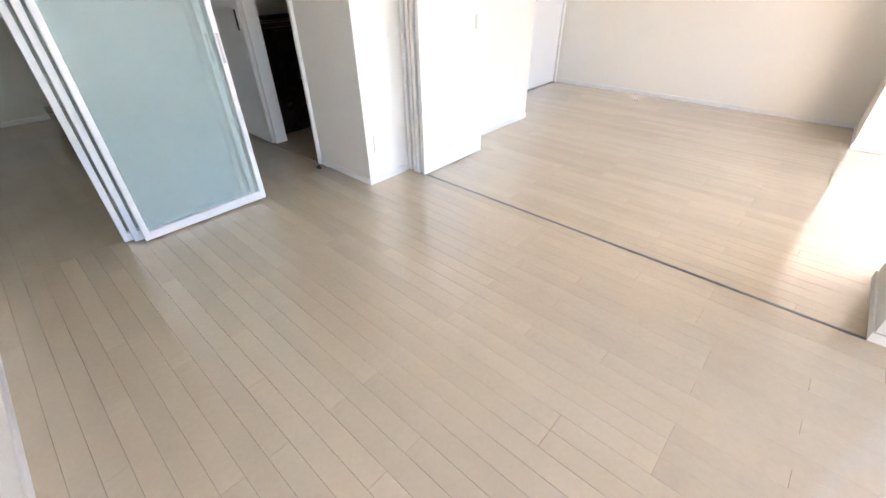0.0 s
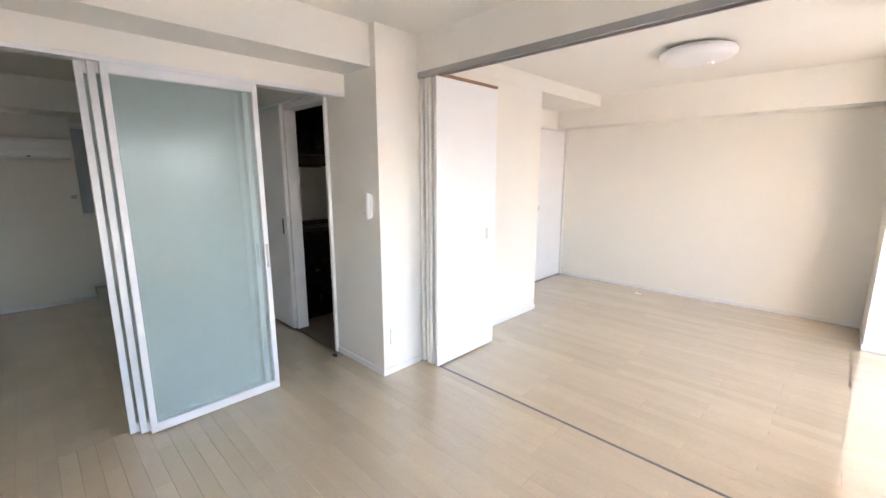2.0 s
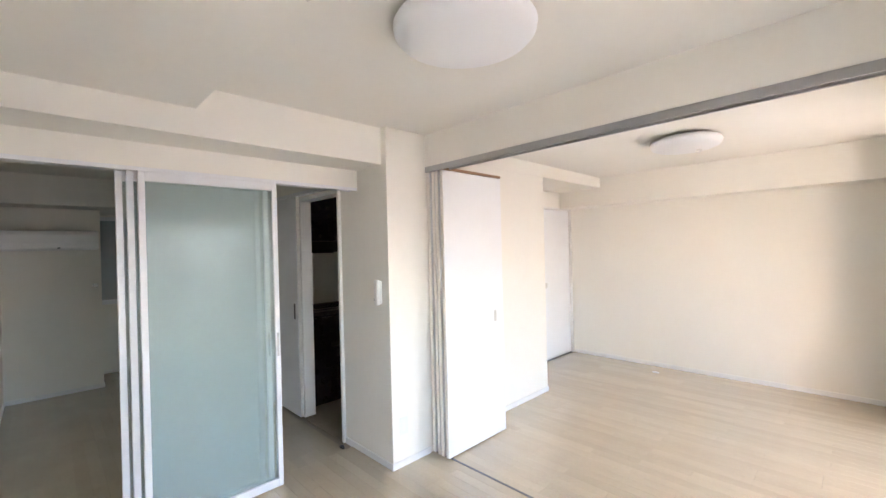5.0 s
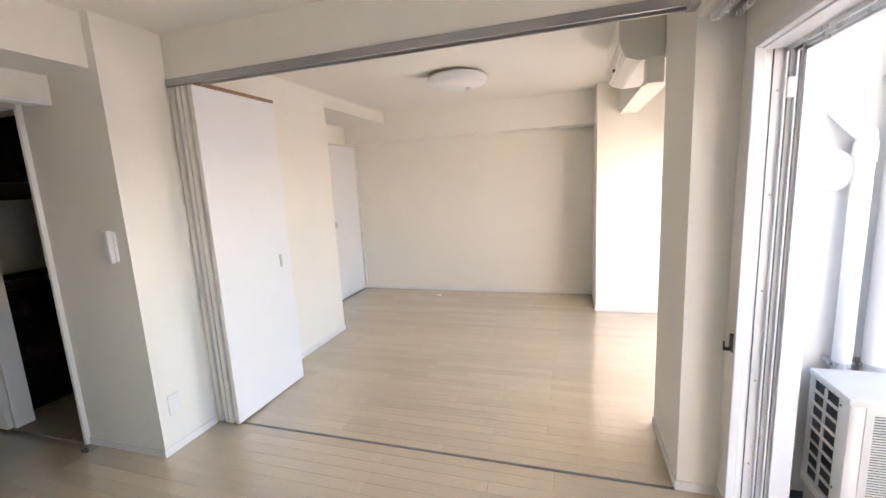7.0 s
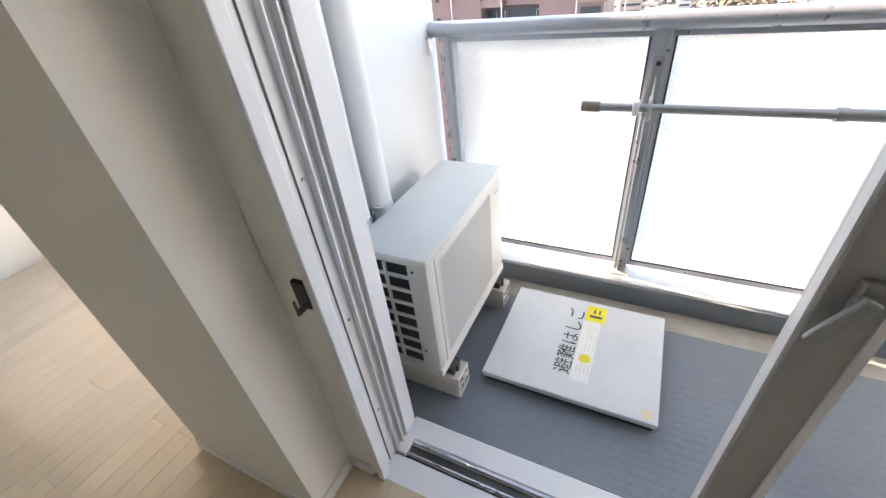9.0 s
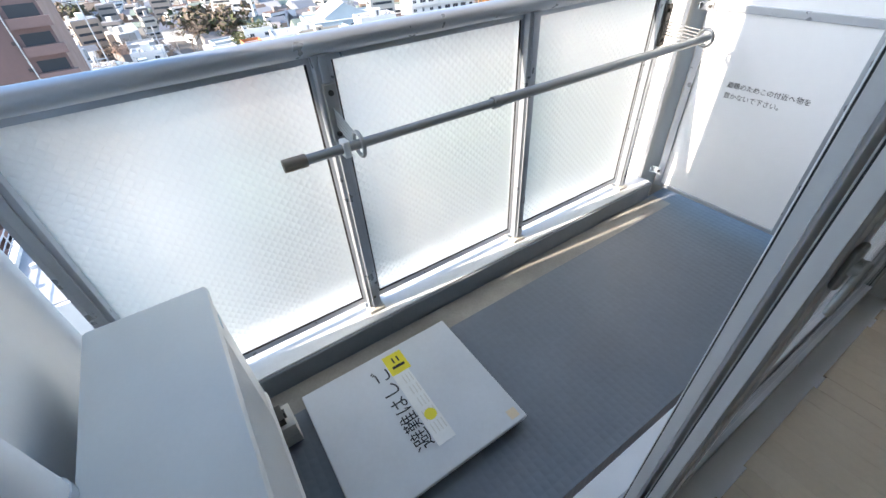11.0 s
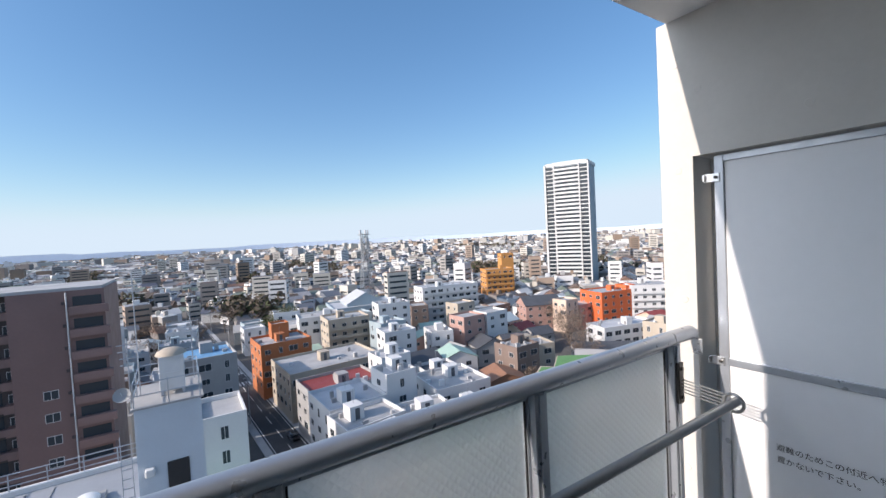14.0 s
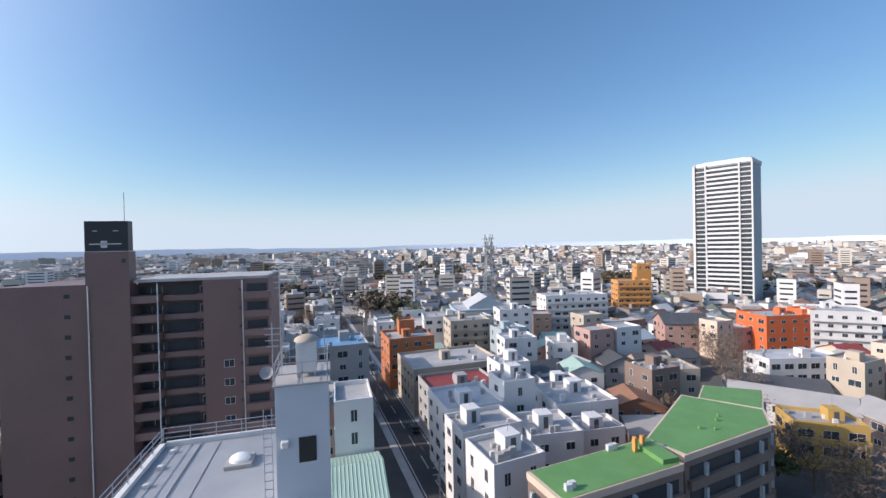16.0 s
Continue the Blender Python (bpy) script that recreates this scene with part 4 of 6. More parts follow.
# ---- outdoor unit ----
ou = thing("outdoor_unit", None, None, "off-white outdoor air conditioner unit on plastic blocks", "outdoor unit")
X0, X1, Y0, Y1, Z0, Z1 = 1.800, 2.456, 1.742, 2.002, 0.09, 0.585
part("body", boxes((X0 + 0.006, X1 - 0.004, Y0 + 0.008, Y1, Z0, Z1)), M_ACDARK, ou)
part("corner_post", box(X0, X0 + 0.06, Y0, Y0 + 0.075, Z0, Z1, bevel=0.014), M_ACWHITE, ou, smooth=True)
part("service_panel", box(X1 - 0.115, X1, Y0, Y1 - 0.01, Z0, Z1, bevel=0.008), M_ACWHITE, ou)
part("back_post", box(X0, X0 + 0.03, Y1 - 0.03, Y1 + 0.004, Z0, Z1, bevel=0.004), M_ACWHITE, ou)
part("base_pan", box(X0 - 0.003, X1 + 0.003, Y0 - 0.004, Y1 + 0.004, Z0 - 0.012, Z0 + 0.025, bevel=0.006), M_ACWHITE, ou)
part("top_cover", box(X0 - 0.006, X1 + 0.006, Y0 - 0.006, Y1 + 0.008, Z1 - 0.012, Z1 + 0.02, bevel=0.01), M_ACWHITE, ou, smooth=True)
part("front_rim", boxes((X0 + 0.05, X1 - 0.11, Y0 - 0.002, Y0 + 0.012, Z1 - 0.035, Z1 - 0.01), (X0 + 0.05, X1 - 0.11, Y0 - 0.002, Y0 + 0.012, Z0 + 0.02, Z0 + 0.05), (X0 + 0.05, X0 + 0.075, Y0 - 0.002, Y0 + 0.012, Z0 + 0.05, Z1 - 0.035), (X1 - 0.135, X1 - 0.11, Y0 - 0.002, Y0 + 0.012, Z0 + 0.05, Z1 - 0.035)), M_ACWHITE, ou)
part("shroud", box(X0 + 0.06, X1 - 0.12, Y0 + 0.010, Y0 + 0.016, Z0 + 0.03, Z1 - 0.02), M_ACGREY, ou)
# dark disc in place of a hole, painting the fan opening's shade
part("fan_opening", lathe([(0, 0.003), (0.205, 0.003), (0.212, 0.0)], 40), M_ACDARK, ou, at=pose((X0 + X1) / 2 - 0.03, Y0 + 0.010, (Z0 + Z1) / 2, 90))
gr = part("grille", boxes(*[(X0 + 0.07 + i * 0.097, X0 + 0.076 + i * 0.097, Y0 + 0.001, Y0 + 0.009, Z0 + 0.045, Z1 - 0.03) for i in range(6)]), M_ACWHITE, ou)
slat2 = mesh_of("grille_slat", box(-0.243, 0.243, -0.003, 0.003, -0.0021, 0.0021), M_ACWHITE)
for i in range(38):
    piece("grille_slat", slat2, gr, pose((X0 + X1) / 2 - 0.03, Y0 + 0.001, Z0 + 0.056 + i * 0.0108))
grid_bar = mesh_of("grid_bar", box(-0.001, 0.007, -0.085, 0.085, 0, 0.010), M_ACWHITE)
for i in range(9):
    piece("grid_bar", grid_bar, ou, pose(X0, (Y0 + Y1) / 2 + 0.025, Z0 + 0.03 + i * 0.0565))
part("grid_post", box(X0 - 0.001, X0 + 0.007, Y0 + 0.145, Y0 + 0.155, Z0 + 0.03, Z1 - 0.02), M_ACWHITE, ou)
for z in (0.2, 0.55):
    part("screw", bar((X0 - 0.002, Y0 + 0.05, z), (X0 + 0.001, Y0 + 0.05, z), 0.005, 8), M_DARKMETAL, ou)
part("maker_badge", box(X1 - 0.075, X1 - 0.03, Y0 - 0.0015, Y0, Z1 - 0.075, Z1 - 0.06), M_BADGE, ou, "small pale maker's badge")
for x in (1.872, 2.378):
    fb = thing("support_block", None, None, "grey hollow plastic block under the outdoor unit", "support block", "support blocks")
    for z0, z1 in ((0, 0.018), (0.050, 0.060), (0.090, 0.106)):
        part("deck", box(x - 0.045, x + 0.045, 1.695, 2.03, BF + z0, BF + z1, bevel=0.002), M_BLOCKFOOT, fb)
    for d in (-0.040, 0.0, 0.040):
        for z0, z1 in ((0.018, 0.050), (0.060, 0.090)):
            part("web", box(x + d - 0.005, x + d + 0.005, 1.697, 2.028, BF + z0, BF + z1), M_BLOCKFOOT, fb)
    # solid dark box painting the shade inside the hollow block
    part("core", box(x - 0.034, x + 0.034, 1.74, 1.98, BF + 0.018, BF + 0.090), M_ACDARK, fb, "solid dark filler for the hollow's shade")
    part("foot_rail", box(x - 0.03, x + 0.03, 1.72, 2.01, BF + 0.106, Z0 - 0.012), M_DARKMETAL, fb)
    part("bolt", box(x - 0.008, x + 0.008, 1.712, 1.728, BF + 0.106, BF + 0.136), M_DARKMETAL, fb)

# ---- escape hatch ----
ht = thing("escape_hatch", None, None, "light grey steel escape ladder hatch with stickers", "hatch")
HX0, HX1, HY0, HY1, HZ = 1.936, 2.456, 1.036, 1.65, -0.008
part("curb_frame", boxes((HX0 + 0.012, HX1 - 0.012, HY0 + 0.012, HY1 - 0.012, BF, HZ - 0.02)), M_DARKMETAL, ht)
part("lower_lid", box(HX0 + 0.004, HX1 - 0.004, HY0 + 0.004, HY1 - 0.004, HZ - 0.028, HZ - 0.016, bevel=0.003), M_HATCH, ht)
part("lid", box(HX0, HX1, HY0, HY1, HZ - 0.013, HZ, bevel=0.004), M_HATCH, ht)
lettering(ht, "避難はしご", 0.072, pose(2.035, 1.346, HZ + 0.0016, 0, 0, 0), M_INK)
st = part("sticker", box(2.02, 2.42, 1.272, 1.339, HZ, HZ + 0.0008), M_PAPER, ht, "white notice with small print")
part("yellow_patch", box(2.335, 2.43, 1.259, 1.338, HZ + 0.0004, HZ + 0.0013), M_YELLOW, st)
part("yellow_dot", lathe([(0, 0.0016), (0.022, 0.0016), (0.022, 0)], 20), M_YELLOW, st, at=pose(2.13, 1.302, HZ))
part("print_bar", boxes(*[(2.06 + 0.055 * (i % 5), 2.10 + 0.055 * (i % 5), 1.279 + 0.014 * (i // 5), 1.283 + 0.014 * (i // 5), HZ + 0.0007, HZ + 0.0014) for i in range(17)]), M_EDGE, st)
part("print_bar", boxes((2.36, 2.372, 1.272, 1.322, HZ + 0.001, HZ + 0.0019), (2.385, 2.41, 1.282, 1.288, HZ + 0.001, HZ + 0.0019), (2.385, 2.41, 1.302, 1.308, HZ + 0.001, HZ + 0.0019)), M_INK, st)
part("corner_mark", box(1.952, 1.987, 1.055, 1.09, HZ, HZ + 0.0006), M_MARK, ht)

# ---- pipes and vent on the side wall ----
for x, r, top in ((1.922, 0.033, 1.52), (2.036, 0.044, 2.45)):
    pi = thing("drain_pipe", None, None, "white plastic pipe strapped to the balcony wall", "pipe", "balcony pipes")
    if top < 2:
        part("pipe", path_tube([(x, 2.045, BF), (x, 2.045, 1.565), (x - 0.14, 2.05, 1.72), (x - 0.20, 2.05, 1.73)], r, 14), M_PVC, pi, smooth=True)
        part("socket", bar((x, 2.045, 1.46), (x, 2.045, 1.54), r + 0.005, 16), M_PVC, pi, smooth=True)
    else:
        part("pipe", bar((x, 2.045, BF), (x, 2.045, top), r, 18), M_PVC, pi, smooth=True)
    for z in (0.605, 1.77):
        if z < top:
            part("strap", boxes((x - r - 0.012, x + r + 0.012, 2.04, 2.10, z, z + 0.02)), M_ALU, pi)
            part("ring", bar((x, 2.045, z), (x, 2.045, z + 0.02), r + 0.003, 18), M_ALU, pi, smooth=True)
vent = thing("vent_cover", None, None, "round white vent cover on the outside wall", "vent")
part("hood", lathe([(0, 0.05), (0.05, 0.045), (0.08, 0.025), (0.088, 0.0)], 36), M_WHITEPLASTIC, vent, at=pose(1.832, 2.082, 1.432, 90), smooth=True)
part("ring", lathe([(0.088, 0.012), (0.094, 0.006), (0.094, 0), (0.08, 0)], 36), M_WHITEPLASTIC, vent, at=pose(1.832, 2.10, 1.432, 90), smooth=True)

# ---- the city below ----
GZ = -40.0
structure("ground", box(-1500, 4500, -4500, 4500, -46, GZ), M_GROUND, "grey-brown city ground")
A_ST = math.atan2(7.8, 104)
road = structure("road", box(-60, 170, -3.4, 3.4, -0.02, 0.06), M_ASPHALT, "narrow asphalt street with painted lines")
road.matrix_world = Matrix.Translation((100, -14.0, GZ)) @ Matrix.Rotation(A_ST, 4, "Z")
paint = part("centre_line", boxes(*[(x, x + 5, -0.07, 0.07, 0.06, 0.065) for x in range(-60, 160, 9)], (-60, 160, -3.0, -2.85, 0.06, 0.065), (-60, 160, 2.85, 3.0, 0.06, 0.065)), M_ROADLINE, road)
part("crosswalk", boxes(*[(36, 39.5, -2.7 + i * 0.9, -2.25 + i * 0.9, 0.06, 0.066) for i in range(7)], *[(48, 51.5, -2.7 + i * 0.9, -2.25 + i * 0.9, 0.06, 0.066) for i in range(7)]), M_ROADLINE, road)
for s in (-1, 1):
    pv = structure("pavement", box(-60, 170, 3.4 if s > 0 else -4.9, 4.9 if s > 0 else -3.4, -0.02, 0.18), M_FLATROOF, "narrow grey pavement with a kerb")
    pv.matrix_world = road.matrix_world


def window_mesh(w, h):
    bm = bmesh.new()
    add_box(bm, -0.03, 0.02, -w / 2, w / 2, -h / 2, h / 2, 0)
    add_box(bm, -0.034, -0.0301, -w / 2 + 0.06, -0.03, -h / 2 + 0.06, h / 2 - 0.06, 1)
    add_box(bm, -0.034, -0.0301, 0.03, w / 2 - 0.06, -h / 2 + 0.06, h / 2 - 0.06, 1)
    return mesh_of("window", bm, [M_WINFRAME, M_CITYDARK])


W_STD, W_WIDE, W_TALL = window_mesh(1.5, 1.2), window_mesh(2.4, 1.5), window_mesh(0.9, 1.6)
FACE = {"-x": lambda hx, hy, u, z: pose(-hx, u, z), "+x": lambda hx, hy, u, z: pose(hx, u, z, 0, 0, 180), "+y": lambda hx, hy, u, z: pose(u, hy, z, 0, 0, -90), "-y": lambda hx, hy, u, z: pose(u, -hy, z, 0, 0, 90)}
OCCUPIED = []


def gable(hx, hy, z0, rise, along="y", over=0.35):
    """A pitched roof with eaves, ridge along y or x."""
    bm = bmesh.new()
    a, b = hx + over, hy + over
    if along == "y":
        pts = [(-a, -b, 0), (0, -b, rise), (a, -b, 0), (-a, b, 0), (0, b, rise), (a, b, 0)]
    else:
        pts = [(-a, -b, 0), (-a, 0, rise), (-a, b, 0), (a, -b, 0), (a, 0, rise), (a, b, 0)]
    t = [bm.verts.new((x, y, z0 + z)) for x, y, z in pts]
    u = [bm.verts.new((x, y, z0 + z - 0.18)) for x, y, z in pts]
    for q in ((0, 1, 4, 3), (1, 2, 5, 4)):
        bm.faces.new([t[i] for i in q])
        bm.faces.new([u[i] for i in reversed(q)])
    for i, j in ((0, 1), (1, 2), (2, 5), (5, 4), (4, 3), (3, 0)):
        bm.faces.new((t[i], u[i], u[j], t[j]))
    bmesh.ops.recalc_face_normals(bm, faces=bm.faces)
    return bm


def building(x0, x1, y0, y1, top, wall, roof, label, name="building", kind="flat", floors=3, faces=("-x", "+y"), rot=0.0, win=None, pitch=3.4, balcony=(), group="city buildings", extras=True, rr=random.Random(3), fh=2.95):
    """A building from its plan, roof height and openings; local x looks away from the balcony."""
    hx, hy, h = (x1 - x0) / 2, (y1 - y0) / 2, top - GZ
    cx, cy = (x0 + x1) / 2, (y0 + y1) / 2
    e = thing(name, None, None, label, "building", group, m=pose(cx, cy, GZ, 0, 0, rot))
    OCCUPIED.append((cx, cy, math.hypot(hx, hy) * 0.93))
    wallh = h if kind == "flat" else h - min(hx, hy) * 0.55
    part("wall", box(-hx, hx, -hy, hy, 0, wallh), wall, e)
    if kind == "flat":
        part("roof", box(-hx + 0.2, hx - 0.2, -hy + 0.2, hy - 0.2, wallh, wallh + 0.05), roof, e)
        part("parapet", boxes((-hx, -hx + 0.2, -hy, hy, wallh, wallh + 0.7), (hx - 0.2, hx, -hy, hy, wallh, wallh + 0.7), (-hx + 0.2, hx - 0.2, -hy, -hy + 0.2, wallh, wallh + 0.7), (-hx + 0.2, hx - 0.2, hy - 0.2, hy, wallh, wallh + 0.7)), wall, e)
        if extras and hx > 2.5 and hy > 2.5:
            u, v = rr.uniform(-0.3, 0.4) * hx, rr.uniform(-0.4, 0.4) * hy
            part("stair_head", box(u - 1.3, u + 1.3, v - 1.2, v + 1.2, wallh, wallh + 2.3), wall, e)
            for i in range(rr.randint(3, 7)):
                p, q, w = rr.uniform(-0.85, 0.75) * hx, rr.uniform(-0.85, 0.8) * hy, rr.uniform(0.5, 1.0)
                part("roof_unit", box(p, p + w * 0.6, q, q + w, wallh + 0.05, wallh + 0.05 + rr.uniform(0.5, 1.3)), rr.choice((M_WHITEB, M_GREYB, M_FLATROOF)), e)
            if rr.random() < 0.6:
                part("aerial", bar((u, v, wallh + 2.3), (u, v, wallh + 4.6), 0.03, 5), M_POLE, e)
                part("roof_hatch", box(u - 1.31, u - 1.29, v - 0.45, v + 0.35, wallh + 0.1, wallh + 1.95), M_DARKROOF, e)
                z = wallh + 0.72
                part("roof_rail", boxes(*[(-hx + 0.06, -hx + 0.1, -hy + 0.1, hy - 0.1, z + d, z + d + 0.04) for d in (0.25, 0.5)], *[(-hx + 0.06, -hx + 0.1, -hy + 0.1 + k * (2 * hy - 0.24) / 5, -hy + 0.14 + k * (2 * hy - 0.24) / 5, z - 0.02, z + 0.5) for k in range(6)]), M_RAIL, e)
    else:
        along = kind[-1]
        part("roof", gable(hx, hy, wallh, h - wallh, along), roof, e)
        for q in (-1, 1):
            bm = bmesh.new()
            if along == "y":
                bm.faces.new([bm.verts.new((x, q * (hy - 0.02), wallh + z)) for x, z in ((-hx, 0), (0, h - wallh - 0.18), (hx, 0))])
            else:
                bm.faces.new([bm.verts.new((q * (hx - 0.02), y, wallh + z)) for y, z in ((-hy, 0), (0, h - wallh - 0.18), (hy, 0))])
            part("gable_wall", bm, wall, e)
    for f in faces:
        half = hy if f[1] == "x" else hx
        n = max(1, int(2 * half / pitch))
        for k in range(floors):
            z = wallh - 1.45 - k * fh
            if z < 1:
                break
            for i in range(n):
                u = (i + 0.5) / n * 2 * half - half
                me = win or (W_STD if rr.random() < 0.6 else W_WIDE if rr.random() < 0.5 else W_TALL)
                piece("window", me, e, FACE[f](hx, hy, u, z))
            if f in balcony:
                d = 1.1
                lim = {"-x": (-hx - d, -hx, -half + 0.3, half - 0.3), "+y": (-half + 0.3, half - 0.3, hy, hy + d), "-y": (-half + 0.3, half - 0.3, -hy - d, -hy), "+x": (hx, hx + d, -half + 0.3, half - 0.3)}[f]
                part("balcony", boxes((*lim, z - 1.45, z - 1.3), ((lim[0], lim[0] + 0.12, lim[2], lim[3], z - 1.3, z - 0.35) if f == "-x" else (lim[0], lim[1], lim[3] - 0.12, lim[3], z - 1.3, z - 0.35) if f == "+y" else (lim[0], lim[1], lim[2], lim[2] + 0.12, z - 1.3, z - 0.35))), wall, e)
    return e


# tall brown apartment block across the way
ba = thing("apartment_block", None, None, "tall brown-tiled apartment block with rows of balconies", "building", m=pose(74, 0, GZ))
OCCUPIED += [(82, 16, 9), (82, 28, 10), (82, 40, 10)]
TOPB = 36.8
part("wall", box(0, 14, 35.3, 46, 0, TOPB), M_BROWN, ba, "plain brown gable wing")
part("wall", box(-0.5, 1.8, 29.8, 35.3, 0, 41.6), M_BROWN, ba, "stair tower")
part("wall", box(1.8, 14, 29.8, 35.3, 0, 36.4), M_BROWN, ba)
part("sign_box", box(-0.6, 0.9, 29.75, 35.2, 41.65, 46.1), M_INKBLUE, ba, "black roof sign box with pale lettering bars")
part("sign_bar", boxes((-0.64, -0.6, 32.4, 33.2, 42.2, 43.2), (-0.64, -0.6, 30.6, 34.6, 42.65, 42.8), (-0.64, -0.6, 31.0, 31.6, 44.6, 44.7), (-0.64, -0.6, 33.6, 34.2, 44.6, 44.7)), M_WINFRAME, ba)
# set-back bay, its shade painted in with the darker tile
part("wall", box(2.4, 14, 20.2, 29.8, 0, TOPB), M_BROWNDARK, ba, "recessed bay with shade put into its tile colour")
part("wall", box(0, 14, 10.6, 20.2, 0, TOPB), M_BROWN, ba)
part("roof", box(0.2, 13.8, 10.8, 29.6, TOPB, TOPB + 0.4), M_FLATROOF, ba)
part("aerial", bar((0.5, 30.6, 46), (0.5, 30.6, 50.5), 0.05, 6), M_POLE, ba)
for k in range(12):
    z = TOPB - 1.6 - k * 2.97
    for lim in ((-0.2, 2.4, 26.4, 29.8, z - 1.55, z - 0.45), (-0.9, 0.0, 10.1, 14.2, z - 1.55, z - 0.5), (0.9, 2.4, 20.2, 21.4, z - 1.55, z - 0.5), (1.6, 2.4, 21.6, 26.2, z - 1.55, z - 0.7)):
        part("balcony", box(*lim), M_BROWNBAL, ba)
    # flat dark sheets paint the shade inside the balcony openings
    for lim in ((2.36, 2.42, 26.6, 28.0, z - 0.45, z + 0.75), (2.36, 2.42, 28.3, 29.6, z - 0.45, z + 0.75), (2.36, 2.42, 21.8, 26.0, z - 0.7, z + 0.9), (-0.03, 0.02, 10.9, 13.9, z - 0.9, z + 0.8)):
        part("balcony_opening", box(*lim), M_CITYDARK, ba)
    piece("window", W_STD, ba, pose(2.4, 27.3, z))
    piece("window", W_TALL, ba, pose(2.4, 20.8, z - 0.2))
    part("slot_window", boxes((-0.06, 0.02, 37.5, 38.2, z - 0.3, z + 0.3)), M_CITYDARK, ba)
    if k > 3:
        piece("window", W_STD, ba, pose(0, 16.7, z + 0.1))
    part("vent_hood", box(-0.25, 0, 14.7, 15.0, z - 0.2, z + 0.2), M_BROWNDARK, ba)
part("slot_window", boxes((-0.56, -0.48, 30.2, 30.7, 39.9, 40.5)), M_CITYDARK, ba)
for y in (35.0, 26.3, 14.5):
    part("drain_pipe", bar((-0.62 if y > 34 else -0.3, y, 0), (-0.62 if y > 34 else -0.3, y, 36.6), 0.09, 8), M_WINFRAME, ba)

# neighbouring block with a railed roof and a stair tower
nb = thing("neighbour_block", None, None, "white block with a railed flat roof and a ribbed stair tower", "building", m=pose(0, 0, GZ))
OCCUPIED.append((26, 6, 8))
RZ = 29.5
part("wall", box(20.5, 31, 2.2, 11.0, 0, RZ), M_WHITEB, nb)
part("roof", box(20.7, 30.8, 2.4, 10.8, RZ, RZ + 0.06), M_SHEETROOF, nb)
part("parapet", boxes((30.7, 31, 2.2, 11, RZ, RZ + 0.3), (20.5, 31, 10.7, 11, RZ, RZ + 0.3)), M_WHITEB, nb)
rail_pts = [(30.85, 3.6), (30.85, 10.85), (20.6, 10.85)]
for z in (0.55, 0.85, 1.15):
    part("rail_bar", path_tube([(x, y, RZ + z) for x, y in rail_pts], 0.03, 6), M_RAIL, nb)
for i in range(6):
    part("rail_post", bar((30.85, 3.6 + i * 1.45, RZ), (30.85, 3.6 + i * 1.45, RZ + 1.15), 0.03, 6), M_RAIL, nb)
for i in range(7):
    part("rail_post", bar((30.8 - i * 1.5, 10.85, RZ), (30.8 - i * 1.5, 10.85, RZ + 1.15), 0.03, 6), M_RAIL, nb)
sk = part("skylight", box(26.6, 28.0, 5.2, 6.6, RZ + 0.06, RZ + 0.28, bevel=0.03), M_GREYB, nb)
part("dome", lathe([(0.55, 0.0), (0.5, 0.16), (0.3, 0.27), (0, 0.31)], 24, (27.3, 5.9, RZ + 0.28)), M_WHITEPLASTIC, sk, smooth=True)
for i in range(5):
    part("roof_vent", box(29.6 - i * 1.8, 29.85 - i * 1.8, 9.9, 10.15, RZ + 0.06, RZ + 0.25), M_WHITEB, nb)
part("duct_line", boxes((22, 30.4, 8.7, 8.74, RZ + 0.06, RZ + 0.1), (22, 30.4, 7.6, 7.64, RZ + 0.06, RZ + 0.1)), M_GREYB, nb)
tw = part("stair_tower", box(22.9, 26.2, 1.02, 3.44, 0, 34.95), M_CLAD, nb, "pale blue-white ribbed cladding")
part("rib", boxes(*[(22.885, 22.9, 1.05 + i * 0.10, 1.075 + i * 0.10, 0, 34.93) for i in range(24)]), M_CLAD, tw)
part("cap", boxes((22.8, 26.3, 0.92, 3.54, 34.95, 35.03)), M_GREYB, tw)
part("door_hole", box(22.86, 22.9, 1.62, 2.42, 31.25, 32.45), M_BLACK, tw, "black louvred opening")
part("vent_hood", box(22.6, 22.9, 2.85, 3.2, 32.1, 32.45, bevel=0.06), M_WHITEB, tw)
part("ladder", boxes(*[(22.86, 22.88, 3.60, 3.95, 27 + i * 0.4, 27.04 + i * 0.4) for i in range(16)], (22.86, 22.89, 3.58, 3.61, 26, 34), (22.86, 22.89, 3.94, 3.97, 26, 34)), M_RAIL, tw)
for z in (0.5, 1.0):
    part("guard_rail", path_tube([(22.9, 1.05, 35.03 + z), (22.9, 3.42, 35.03 + z), (26.1, 3.42, 35.03 + z), (26.1, 1.05, 35.03 + z), (22.9, 1.05, 35.03 + z)], 0.025, 6), M_RAIL, tw)
for x, y in ((22.9, 1.05), (22.9, 2.2), (22.9, 3.42), (26.1, 3.42), (26.1, 1.05), (24.5, 1.05), (24.5, 3.42)):
    part("guard_post", bar((x, y, 35.0), (x, y, 36.1), 0.025, 6), M_RAIL, tw)
tank = thing("water_tank", None, None, "white panelled roof water tank with a domed lid", "water tank", m=pose(24.3, 2.05, GZ + 35.03))
part("tank_body", boxes((-0.5, 0.5, -0.48, 0.48, 0.25, 1.75), (-0.52, 0.52, -0.5, 0.5, 0.98, 1.02), bevel=0.02), M_WHITEB, tank)
